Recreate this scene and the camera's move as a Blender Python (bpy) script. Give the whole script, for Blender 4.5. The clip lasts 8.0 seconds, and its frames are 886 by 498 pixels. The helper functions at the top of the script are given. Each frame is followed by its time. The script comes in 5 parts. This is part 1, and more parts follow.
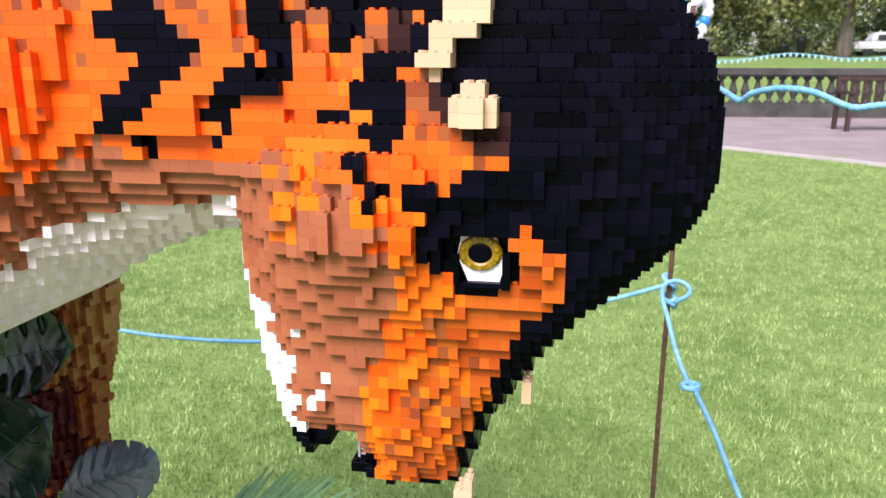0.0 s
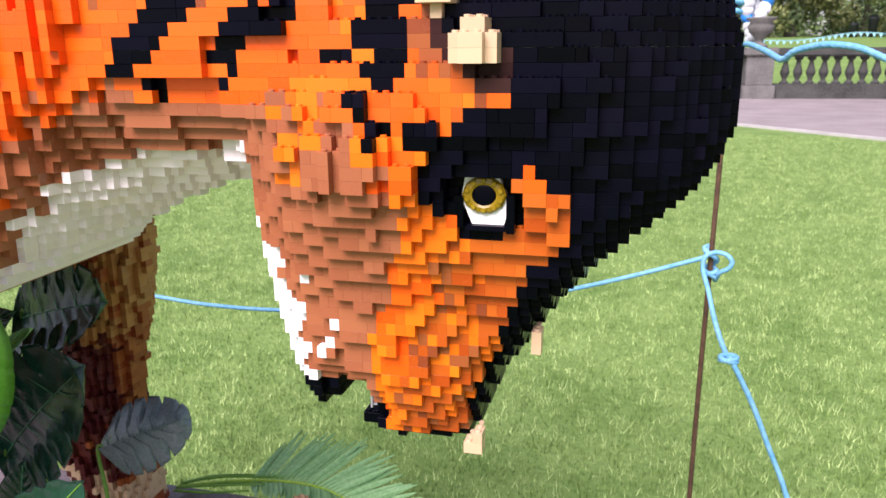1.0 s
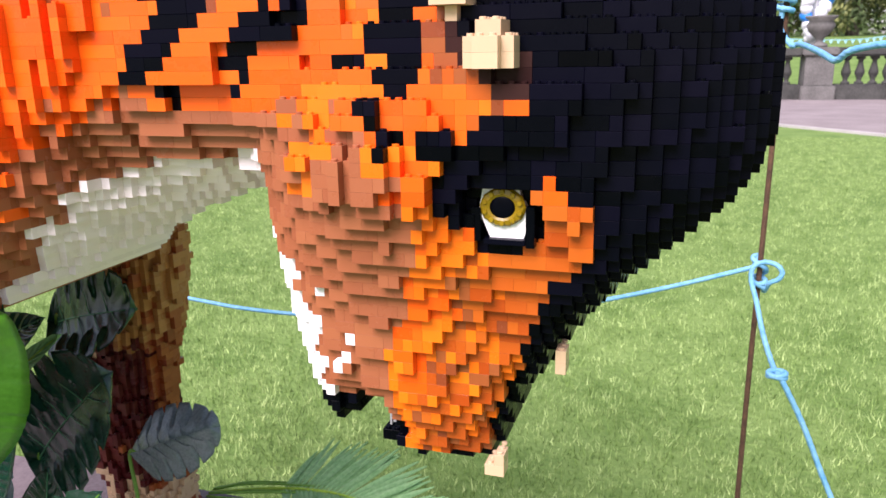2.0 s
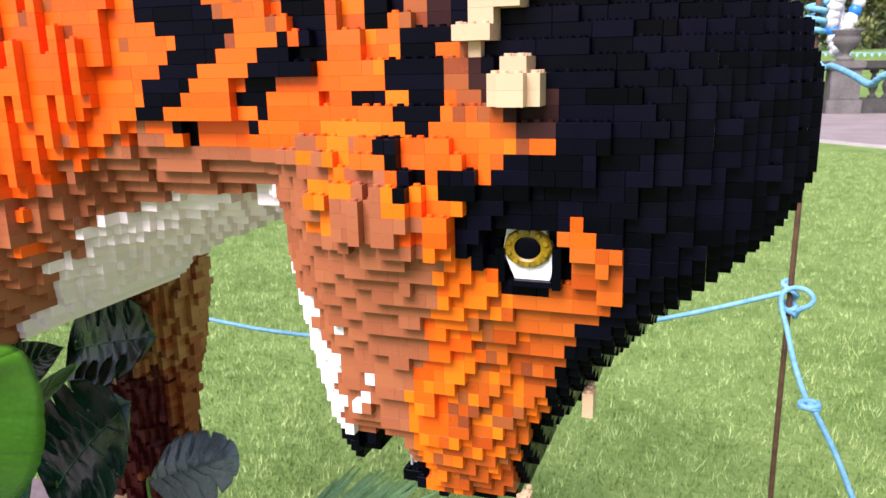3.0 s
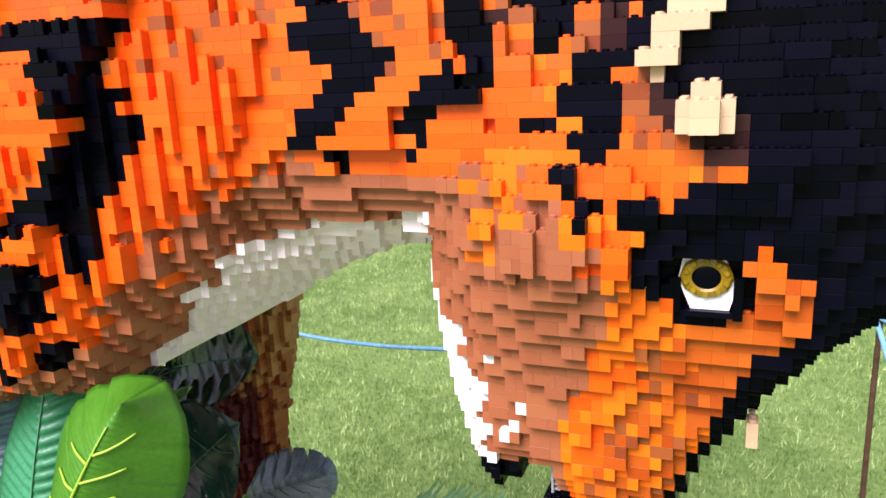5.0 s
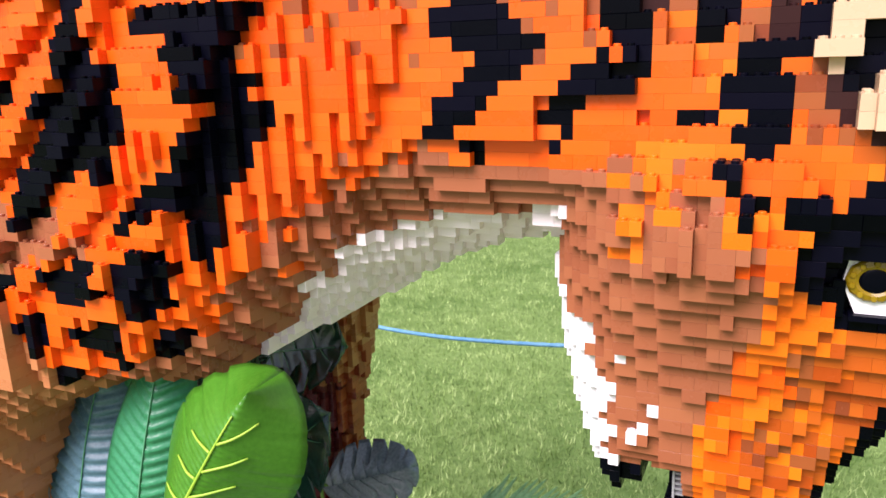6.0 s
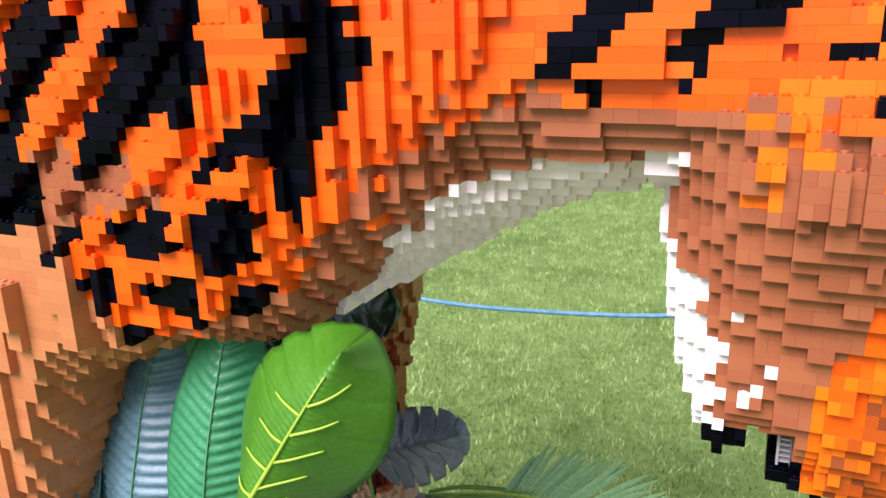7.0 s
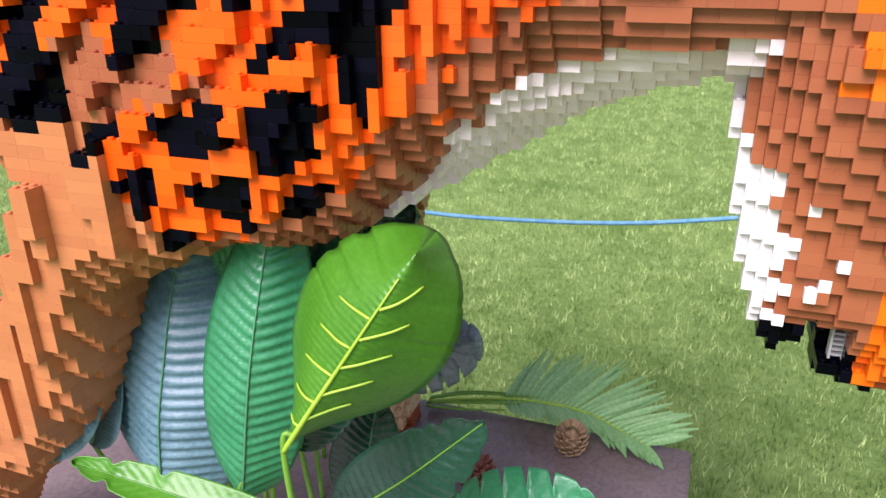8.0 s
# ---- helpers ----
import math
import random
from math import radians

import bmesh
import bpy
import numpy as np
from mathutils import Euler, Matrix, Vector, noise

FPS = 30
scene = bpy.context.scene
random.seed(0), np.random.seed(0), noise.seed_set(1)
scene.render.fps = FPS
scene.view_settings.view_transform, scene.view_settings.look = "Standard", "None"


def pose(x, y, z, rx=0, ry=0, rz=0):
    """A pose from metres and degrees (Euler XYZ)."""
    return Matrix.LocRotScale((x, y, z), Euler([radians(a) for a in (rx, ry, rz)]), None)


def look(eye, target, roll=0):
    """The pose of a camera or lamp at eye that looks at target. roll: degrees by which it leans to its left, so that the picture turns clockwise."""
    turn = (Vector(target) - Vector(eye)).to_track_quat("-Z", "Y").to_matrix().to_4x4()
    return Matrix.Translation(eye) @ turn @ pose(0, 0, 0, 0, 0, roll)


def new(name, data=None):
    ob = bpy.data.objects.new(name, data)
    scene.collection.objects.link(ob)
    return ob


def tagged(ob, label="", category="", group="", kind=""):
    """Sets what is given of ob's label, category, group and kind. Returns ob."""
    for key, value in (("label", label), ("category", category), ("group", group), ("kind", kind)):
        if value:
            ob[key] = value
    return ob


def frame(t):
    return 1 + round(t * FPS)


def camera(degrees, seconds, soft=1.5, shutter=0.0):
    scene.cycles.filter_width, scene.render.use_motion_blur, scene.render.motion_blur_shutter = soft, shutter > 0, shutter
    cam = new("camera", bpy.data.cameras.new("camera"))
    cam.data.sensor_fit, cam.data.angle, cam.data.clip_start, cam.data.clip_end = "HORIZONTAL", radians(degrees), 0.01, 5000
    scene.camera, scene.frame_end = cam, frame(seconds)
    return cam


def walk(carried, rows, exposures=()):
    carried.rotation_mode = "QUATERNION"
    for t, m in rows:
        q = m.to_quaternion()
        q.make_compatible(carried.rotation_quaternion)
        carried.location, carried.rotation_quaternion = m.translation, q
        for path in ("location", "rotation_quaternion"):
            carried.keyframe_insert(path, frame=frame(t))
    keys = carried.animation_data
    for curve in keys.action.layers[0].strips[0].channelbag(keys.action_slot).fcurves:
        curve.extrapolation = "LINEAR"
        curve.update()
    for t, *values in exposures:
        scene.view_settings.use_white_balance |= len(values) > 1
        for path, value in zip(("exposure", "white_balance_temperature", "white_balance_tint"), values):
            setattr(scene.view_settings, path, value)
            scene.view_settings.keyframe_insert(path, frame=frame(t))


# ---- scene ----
cam = camera(60.7, 8.0)
METRES, EYE, TILT, LEAN, TURN = 0.462, 1.1, 0.0, 0.0, 10.1
ROWS = [
    (0.0, 0.0, 0.0, 0.0, 0.03, -13.78, -0.11),
    (0.5, 0.0426, -0.0155, -0.0322, 1.83, -14.33, 0.06),
    (1.0, 0.078, 0.0006, -0.0681, 4.1, -14.87, 0.45),
    (1.5, 0.106, 0.0332, -0.0702, 6.07, -15.0, 0.76),
    (2.0, 0.121, 0.0647, -0.0662, 7.78, -14.64, 0.94),
    (3.5, 0.0936, 0.1186, -0.0236, 9.67, -13.3, 1.45),
    (4.0, 0.0555, 0.1148, -0.0136, 9.74, -13.27, 1.98),
    (4.5, -0.0128, 0.114, -0.0003, 10.12, -13.43, 2.34),
    (6.0, -0.2436, 0.1115, 0.007, 14.01, -14.16, 1.81),
    (6.5, -0.3318, 0.1235, -0.0106, 14.42, -14.86, 1.59),
    (7.0, -0.4233, 0.1368, -0.0428, 13.55, -16.08, 1.39),
    (7.5, -0.5179, 0.1568, -0.0879, 11.32, -18.93, 1.0),
    (8.0, -0.6161, 0.1381, -0.0799, 9.39, -22.56, 0.53),
]
walk(cam, [(t, pose(0, 0, EYE, TILT, LEAN, TURN) @ pose(METRES * x, METRES * y, METRES * z, 90 + pitch, roll, yaw)) for t, x, y, z, yaw, pitch, roll in ROWS], [(0.0, 0.82, 6400, 25), (5.0, 0.83, 6400, 25), (7.0, 0.71, 6400, 25), (8.0, 0.69, 6400, 25)])
cam.data.dof.use_dof, cam.data.dof.focus_distance, cam.data.dof.aperture_fstop = True, 0.56, 24.0

# ---- world and light: bright overcast day ----
world = bpy.data.worlds.new("sky")
scene.world = world
world.use_nodes = True
wn = world.node_tree
sky = wn.nodes.new("ShaderNodeTexSky")
sky.sky_type = "NISHITA"
sky.sun_disc = False
sky.sun_elevation, sky.sun_rotation = radians(48), radians(194)
sky.air_density, sky.dust_density, sky.ozone_density = 1.0, 1.5, 1.0
wash = wn.nodes.new("ShaderNodeHueSaturation")
wash.inputs["Saturation"].default_value = 0.6
wn.links.new(sky.outputs[0], wash.inputs["Color"])
wn.links.new(wash.outputs[0], wn.nodes["Background"].inputs[0])
wn.nodes["Background"].inputs[1].default_value = 0.095

sun = new("sun", bpy.data.lights.new("sun", "SUN"))
sun.data.energy, sun.data.angle, sun.data.color = 3.7, radians(40), (1.0, 0.95, 0.97)
sun.matrix_world = look((-0.7, -2.75, 3.2), (0, 0, 0))


# ---- materials ----
def node_mat(name):
    m = bpy.data.materials.new(name)
    m.use_nodes = True
    return m, m.node_tree.nodes, m.node_tree.links, m.node_tree.nodes["Principled BSDF"]


def noisy(name, dark, light, scale=8.0, fine=90.0, rough=0.7, bump=0.3, dist=0.01, metal=0.0, spread=(0.35, 0.65), spec=0.5, stretch=(1, 1, 1)):
    """A surface with two scales of colour variation, grain relief and uneven gloss."""
    m, n, l, b = node_mat(name)
    co = n.new("ShaderNodeTexCoord")
    mp = n.new("ShaderNodeMapping")
    mp.inputs["Scale"].default_value = stretch
    l.new(co.outputs["Object"], mp.inputs[0])
    a, c = n.new("ShaderNodeTexNoise"), n.new("ShaderNodeTexNoise")
    a.inputs["Scale"].default_value, c.inputs["Scale"].default_value = scale, fine
    a.inputs["Detail"].default_value = c.inputs["Detail"].default_value = 5
    mix = n.new("ShaderNodeMath")
    mix.operation = "MULTIPLY_ADD"
    mix.inputs[1].default_value = 0.45
    half = n.new("ShaderNodeMath")
    half.operation = "MULTIPLY"
    half.inputs[1].default_value = 0.55
    l.new(mp.outputs[0], a.inputs["Vector"])
    l.new(mp.outputs[0], c.inputs["Vector"])
    l.new(a.outputs[0], half.inputs[0])
    l.new(c.outputs[0], mix.inputs[0])
    l.new(half.outputs[0], mix.inputs[2])
    ramp = n.new("ShaderNodeValToRGB")
    ramp.color_ramp.elements[0].position, ramp.color_ramp.elements[1].position = spread
    ramp.color_ramp.elements[0].color, ramp.color_ramp.elements[1].color = (*dark, 1), (*light, 1)
    l.new(mix.outputs[0], ramp.inputs[0])
    l.new(ramp.outputs[0], b.inputs["Base Color"])
    bp = n.new("ShaderNodeBump")
    bp.inputs["Strength"].default_value, bp.inputs["Distance"].default_value = bump, dist
    l.new(c.outputs[0], bp.inputs["Height"])
    l.new(bp.outputs[0], b.inputs["Normal"])
    rr = n.new("ShaderNodeMapRange")
    rr.inputs[3].default_value, rr.inputs[4].default_value = max(0.05, rough - 0.12), min(1, rough + 0.12)
    l.new(a.outputs[0], rr.inputs[0])
    l.new(rr.outputs[0], b.inputs["Roughness"])
    b.inputs["Metallic"].default_value = metal
    b.inputs["Specular IOR Level"].default_value = spec
    return m


def plastic(name, colour, vary=0.12, rough=0.22):
    """Moulded brick plastic: each piece a little different, faint scuffs and dust."""
    m, n, l, b = node_mat(name)
    geo, info = n.new("ShaderNodeNewGeometry"), n.new("ShaderNodeObjectInfo")
    add = n.new("ShaderNodeMath")
    add.operation = "ADD"
    l.new(geo.outputs["Random Per Island"], add.inputs[0])
    l.new(info.outputs["Random"], add.inputs[1])
    fr = n.new("ShaderNodeMath")
    fr.operation = "FRACT"
    l.new(add.outputs[0], fr.inputs[0])
    val = n.new("ShaderNodeMapRange")
    val.inputs[3].default_value, val.inputs[4].default_value = 1 - vary, 1 + vary
    l.new(fr.outputs[0], val.inputs[0])
    hue = n.new("ShaderNodeMapRange")
    hue.inputs[3].default_value, hue.inputs[4].default_value = 0.5 - vary * 0.035, 0.5 + vary * 0.035
    l.new(fr.outputs[0], hue.inputs[0])
    hsv = n.new("ShaderNodeHueSaturation")
    hsv.inputs["Color"].default_value = (*colour, 1)
    l.new(val.outputs[0], hsv.inputs["Value"])
    l.new(hue.outputs[0], hsv.inputs["Hue"])
    dust = n.new("ShaderNodeTexNoise")
    dust.inputs["Scale"].default_value, dust.inputs["Detail"].default_value = 14, 6
    co = n.new("ShaderNodeNewGeometry")
    l.new(co.outputs["Position"], dust.inputs["Vector"])
    dr = n.new("ShaderNodeMapRange")
    dr.inputs[1].default_value, dr.inputs[2].default_value = 0.5, 0.8
    dr.inputs[4].default_value = 0.003 if max(colour) < 0.05 else 0.018
    l.new(dust.outputs[0], dr.inputs[0])
    mx = n.new("ShaderNodeMix")
    mx.data_type = "RGBA"
    mx.inputs["B"].default_value = (0.5, 0.45, 0.4, 1)
    l.new(dr.outputs[0], mx.inputs["Factor"])
    l.new(hsv.outputs[0], mx.inputs["A"])
    l.new(mx.outputs["Result"], b.inputs["Base Color"])
    scuff = n.new("ShaderNodeTexNoise")
    scuff.inputs["Scale"].default_value, scuff.inputs["Detail"].default_value = 120, 4
    l.new(co.outputs["Position"], scuff.inputs["Vector"])
    rr = n.new("ShaderNodeMapRange")
    rr.inputs[3].default_value, rr.inputs[4].default_value = rough - 0.1, rough + 0.12
    l.new(scuff.outputs[0], rr.inputs[0])
    each = n.new("ShaderNodeMath")
    each.operation = "MULTIPLY_ADD"
    each.inputs[1].default_value = 0.16
    l.new(fr.outputs[0], each.inputs[0])
    l.new(rr.outputs[0], each.inputs[2])
    l.new(each.outputs[0], b.inputs["Roughness"])
    bp = n.new("ShaderNodeBump")
    bp.inputs["Strength"].default_value, bp.inputs["Distance"].default_value = 0.06, 0.0004
    l.new(scuff.outputs[0], bp.inputs["Height"])
    l.new(bp.outputs[0], b.inputs["Normal"])
    b.inputs["Specular IOR Level"].default_value = 0.06 if max(colour) < 0.05 else 0.34
    return m


PLASTIC = {
    "orange": plastic("orange_plastic", (0.9, 0.108, 0.002), 0.08),
    "amber": plastic("amber_plastic", (0.88, 0.162, 0.003), 0.07),
    "rust": plastic("rust_plastic", (0.48, 0.085, 0.006), 0.16),
    "brown": plastic("brown_plastic", (0.35, 0.108, 0.046), 0.08),
    "nougat": plastic("nougat_plastic", (0.5, 0.185, 0.07), 0.06),
    "cinnamon": plastic("cinnamon_plastic", (0.29, 0.066, 0.017), 0.2),
    "umber": plastic("umber_plastic", (0.035, 0.014, 0.013), 0.2),
    "black": plastic("black_plastic", (0.0013, 0.0016, 0.0045), 0.7, 0.22),
    "white": plastic("white_plastic", (0.9, 0.875, 0.87), 0.05),
    # white belly bricks, colour warmed to offset green light bounced off the lawn
    "ivory": plastic("warmed_white_plastic", (0.95, 0.84, 0.84), 0.04),
    "tan": plastic("tan_plastic", (0.62, 0.43, 0.26), 0.06),
    "maroon": plastic("maroon_plastic", (0.095, 0.014, 0.012), 0.3),
    "ochre": plastic("ochre_plastic", (0.4, 0.175, 0.055), 0.12),
    "yellow": plastic("yellow_plastic", (0.25, 0.165, 0.004), 0.1),
}
COLOURS = list(PLASTIC)



# ---- ground ----
def grid_bm(x0, x1, y0, y1, nx, ny, z=0.0):
    bm = bmesh.new()
    g = [[bm.verts.new((x0 + (x1 - x0) * a / nx, y0 + (y1 - y0) * b / ny, z)) for a in range(nx + 1)] for b in range(ny + 1)]
    for b in range(ny):
        for a in range(nx):
            bm.faces.new((g[b][a], g[b][a + 1], g[b + 1][a + 1], g[b + 1][a]))
    return bm


def structure(name, bm, material, label, category):
    me = bpy.data.meshes.new(name)
    bm.to_mesh(me)
    bm.free()
    me.materials.append(material)
    return tagged(new(name, me), label, category, kind="structure")


LAWN = noisy("lawn_grass", (0.08, 0.16, 0.03), (0.23, 0.34, 0.10), 2.5, 45, 0.9, 0.6, 0.02, spread=(0.3, 0.7), spec=0.2)
# level round the display and the path, rising beyond the balustrade
bm = bmesh.new()
xs = [-400, -60, -20, -5, 5, 20, 60, 400]
rows = [[bm.verts.new((x, y, z)) for x in xs] for y, z in ((-300, 0), (-40, 0), (-5, 0), (5, 0), (19, 0), (22, 0.35), (30, 1.05), (45, 1.45), (72, 1.85), (200, 2.2), (700, 2.4))]
for lower, upper in zip(rows, rows[1:]):
    for q in range(len(xs) - 1):
        bm.faces.new((lower[q], lower[q + 1], upper[q + 1], upper[q]))
structure("ground", bm, LAWN, "short green mown lawn of the park", "lawn")

# ---- brick sculpture: shape in studs (x), courses (z) and studs of depth (y) ----
STUD, COURSE, MID = 0.008, 0.0096, 79.0
SHIFT, PHASE = 0.35, 0.3
LIFT = PHASE * COURSE

OUTLINE_HEAD = [(-34.4, 100.6), (-34.5, 98.5), (-33.9, 94.3), (-33.1, 90), (-32, 85.8), (-31, 83.6), (-30.2, 81.4), (-28.6, 79), (-27, 79), (-25.4, 81.8),
                (-22.8, 81.6), (-21.9, 78.9), (-24, 78.8), (-23.8, 77), (-20.4, 75.8), (-13.5, 75.7), (-11.6, 76.2), (-10.2, 79.4), (-8.2, 83.4), (-5, 87.1), (-2.8, 90),
                (1.1, 93.9), (4.4, 96.4), (8.3, 99.1), (10.6, 101.1), (12.3, 103.3), (13.5, 106.2), (13.5, 110.6), (12.3, 114.7), (10.5, 117.2),
                (8.5, 120), (3, 124), (-8, 127), (-24, 128)]
OUTLINE_BODY = [(-45, 130), (-70, 134), (-100, 136), (-135, 134), (-135, 97), (-106, 95), (-101, 91), (-103, 86), (-108, 78), (-124, 60), (-143, 38), (-128, 38), (-117, 54.5),
                (-109.5, 60), (-101, 67.5), (-98.5, 72), (-95.5, 77.5), (-93.5, 82), (-91.5, 83.4), (-85, 85.4), (-78.3, 86.7), (-71, 87.8),
                (-65, 89.8), (-59, 92.2), (-54, 93.9), (-50, 96.1), (-46.2, 97.7), (-42.2, 98.9), (-38.5, 99.6)]
FORM_HEAD = [(-27, 93, 67.9), (-26, 86, 69.7), (-1, 100, 64.3), (-22, 103, 62), (7, 102, 67.8), (-13, 91, 68.7), (-16, 83, 69.7), (-18, 93, 66.7),
             (5, 111, 66.3), (2, 102, 65.7), (-7, 94, 67.6), (-8, 87, 70.8), (-19, 88, 68.1), (-15, 104, 61.5), (-9, 100, 65.6), (-22, 112, 64.2),
             (-13, 77, 74.2), (12, 110, 71.6), (-30, 86, 71), (-31, 98, 68), (-33, 103, 68.4), (-28, 104, 63.6), (-26.5, 98, 65.2), (4, 119, 71), (-6, 121, 69), (-18, 124, 69),
             (-0.6, 109.5, 63.6), (-14.4, 96.8, 64.6), (-20.6, 102.5, 61)]
FORM_BODY = [(-42, 110, 63.9), (-53, 100, 65.5), (-58, 97, 64.5), (-50, 106, 64),
             (-67, 100, 53.6), (-83, 94, 52), (-82, 106, 53.8), (-70, 108, 53.6), (-59, 99, 60.2), (-72, 94, 54.2), (-89, 96, 52.6),
             (-69, 105, 54.9), (-93, 81, 53.3), (-87, 79, 56.6), (-90, 92, 51.1), (-40, 122, 65), (-70, 122, 57), (-110, 110, 56), (-112, 68, 53), (-130, 45, 53)]
FORM_NECK = [(-34.8, 113.3, 62.9), (-33.5, 109.3, 64.2), (-25, 110.2, 63.9), (-38.6, 107.4, 64.8), (-41.5, 105.3, 65.1), (-39.6, 104.3, 66.2), (-27.2, 114.9, 63.2),
             (-63, 112.3, 55.6), (-65, 102.9, 55.4), (-56.2, 101, 62.3), (-76.5, 92.1, 54.4), (-51.2, 102.2, 67), (-48.5, 103, 67.2), (-40, 101, 72.6), (-48, 98.6, 74), (-55.4, 97.1, 68.4)]


def solve_form(points):
    """Weights of a smooth sheet through the given form points."""
    p = np.array(points, float)
    xz = p[:, :2] * (1.0, 1.2)
    r = np.hypot(xz[:, None, 0] - xz[None, :, 0], xz[:, None, 1] - xz[None, :, 1])
    n = len(p)
    a = np.zeros((n + 1, n + 1))
    a[:n, :n] = -np.sqrt(r * r + 4.0) + np.eye(n) * 0.35
    a[:n, n] = a[n, :n] = 1
    b = np.zeros(n + 1)
    b[:n] = p[:, 2]
    return xz, np.linalg.solve(a, b)


FORM_XZ, FORM_W = solve_form(FORM_HEAD + FORM_BODY + FORM_NECK)
OUTLINE = np.array(OUTLINE_HEAD + OUTLINE_BODY, float)


def inside_depth(i, k):
    """Distance in studs from the outline's edge, positive inside."""
    x, z = i, k * 1.2
    px, pz = OUTLINE[:, 0], OUTLINE[:, 1] * 1.2
    qx, qz = np.roll(px, -1), np.roll(pz, -1)
    t = np.clip(((x - px) * (qx - px) + (z - pz) * (qz - pz)) / ((qx - px) ** 2 + (qz - pz) ** 2), 0, 1)
    d = np.hypot(x - px - t * (qx - px), z - pz - t * (qz - pz)).min()
    cross = ((pz > z) != (qz > z)) & (x < (qx - px) * (z - pz) / np.where(qz == pz, 1e-9, qz - pz) + px)
    return d if cross.sum() % 2 else -d


def middle(i, k):
    """Depth of the form's middle plane: the near leg stands off to the near side."""
    leg = max(0.0, min(1.0, (-i - 78) / 8)) * max(0.0, min(1.0, (90 - k) / 5))
    jaw = max(0.0, min(1.0, (-i - 24) / 4)) * max(0.0, min(1.0, (101 - k) / 3)) * (i > -36)
    return (MID - 4.5 * jaw) * (1 - leg) + 60 * leg


def front(i, k, ease=True):
    """Depth of the near surface, in studs."""
    r = np.hypot(FORM_XZ[:, 0] - i, FORM_XZ[:, 1] - k * 1.2)
    y = float(-(FORM_W[:-1] * np.sqrt(r * r + 4.0)).sum() + FORM_W[-1])
    mid = middle(i, k)
    if ease:
        d = inside_depth(i, k)
        reach = 4.0
        if -100 < i < -36 and k < 104 and mid == MID:
            # the belly slopes back to its keel
            back = max(0.0, min(1.0, (-54 - i) / 14))
            y = max(y, mid - 17 * back - (2.5 - 0.7 * back) * max(d, 0.0))
        elif d < reach:
            u = 1 - max(d, 0.0) / reach
            y += (mid - y) * (1 - math.sqrt(max(0.0, 1 - u * u)))
    return min(y, mid)



# ---- colours of the bricks, as patches in studs and courses ----
PATCHES = []


def paint(colour, *corners):
    PATCHES.append((colour, np.array(corners, float)))


def inside(poly, x, z):
    px, pz = poly[:, 0], poly[:, 1]
    qx, qz = np.roll(px, -1), np.roll(pz, -1)
    cross = ((pz > z) != (qz > z)) & (x < (qx - px) * (z - pz) / np.where(qz == pz, 1e-9, qz - pz) + px)
    return cross.sum() % 2 == 1


# warm orange face round the jaw
paint("amber", (-27, 109), (-13, 108), (-13, 100), (-10, 97), (-14, 88), (-12, 76), (-22, 76), (-24, 90), (-28, 100))
# tan-brown flank, throat and jaw
paint("brown", (-88, 84), (-87, 88.5), (-78, 89.5), (-69, 92), (-64, 95), (-61, 99), (-58, 103), (-52, 104.5), (-47, 108), (-44, 109), (-41, 107.5), (-31, 106.5), (-30, 99), (-46, 95), (-54, 92), (-78, 84))
paint("brown", (-38, 107), (-30, 107.2), (-28, 107.2), (-28, 106), (-27, 106), (-27, 108), (-26, 108), (-25, 106), (-23, 105.2), (-23, 108), (-21, 108), (-21, 106), (-18.5, 106), (-18, 102), (-17, 100), (-15, 100), (-16, 97), (-17, 95), (-18, 94), (-18, 92), (-20, 89), (-21, 87), (-21, 80), (-29, 79), (-37, 84), (-38, 101))
paint("brown", (-95, 102), (-90, 104), (-87, 105), (-83, 103), (-78, 103), (-74, 101), (-83, 99), (-86, 98), (-100, 97), (-110, 98))
# pale leg
paint("nougat", (-150, 30), (-135, 92), (-106, 96), (-96, 97.5), (-91, 98), (-87, 99), (-86, 97), (-86, 94), (-85, 92), (-81, 90), (-82, 85), (-89, 83), (-90, 75), (-100, 30))
# brown flank and throat, pale belly
paint("brown", (-45.1, 107.5), (-41.0, 107.4), (-41.1, 106.4), (-34.7, 106.3), (-34.6, 105.4), (-29.6, 106.6), (-30.5, 103.9), (-38.8, 102.8), (-46.6, 102.2), (-48.5, 99.9), (-54.8, 97.2), (-61.8, 91.4), (-64.6, 88.7), (-66.2, 87.6), (-72.3, 88.4), (-67.7, 92.4), (-65.0, 94.4), (-63.0, 97.5), (-60.2, 100.3), (-58.1, 102.9), (-55.7, 103.5), (-53.7, 105.7), (-51.2, 106.5), (-49.5, 105.9), (-48.7, 107.4), (-47.3, 108.3))
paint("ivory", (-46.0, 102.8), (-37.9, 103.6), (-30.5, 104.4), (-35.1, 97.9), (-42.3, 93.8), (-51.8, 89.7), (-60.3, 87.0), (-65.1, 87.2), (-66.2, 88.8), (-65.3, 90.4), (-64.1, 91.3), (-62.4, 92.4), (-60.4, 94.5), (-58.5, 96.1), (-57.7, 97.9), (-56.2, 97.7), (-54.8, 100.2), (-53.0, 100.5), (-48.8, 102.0))
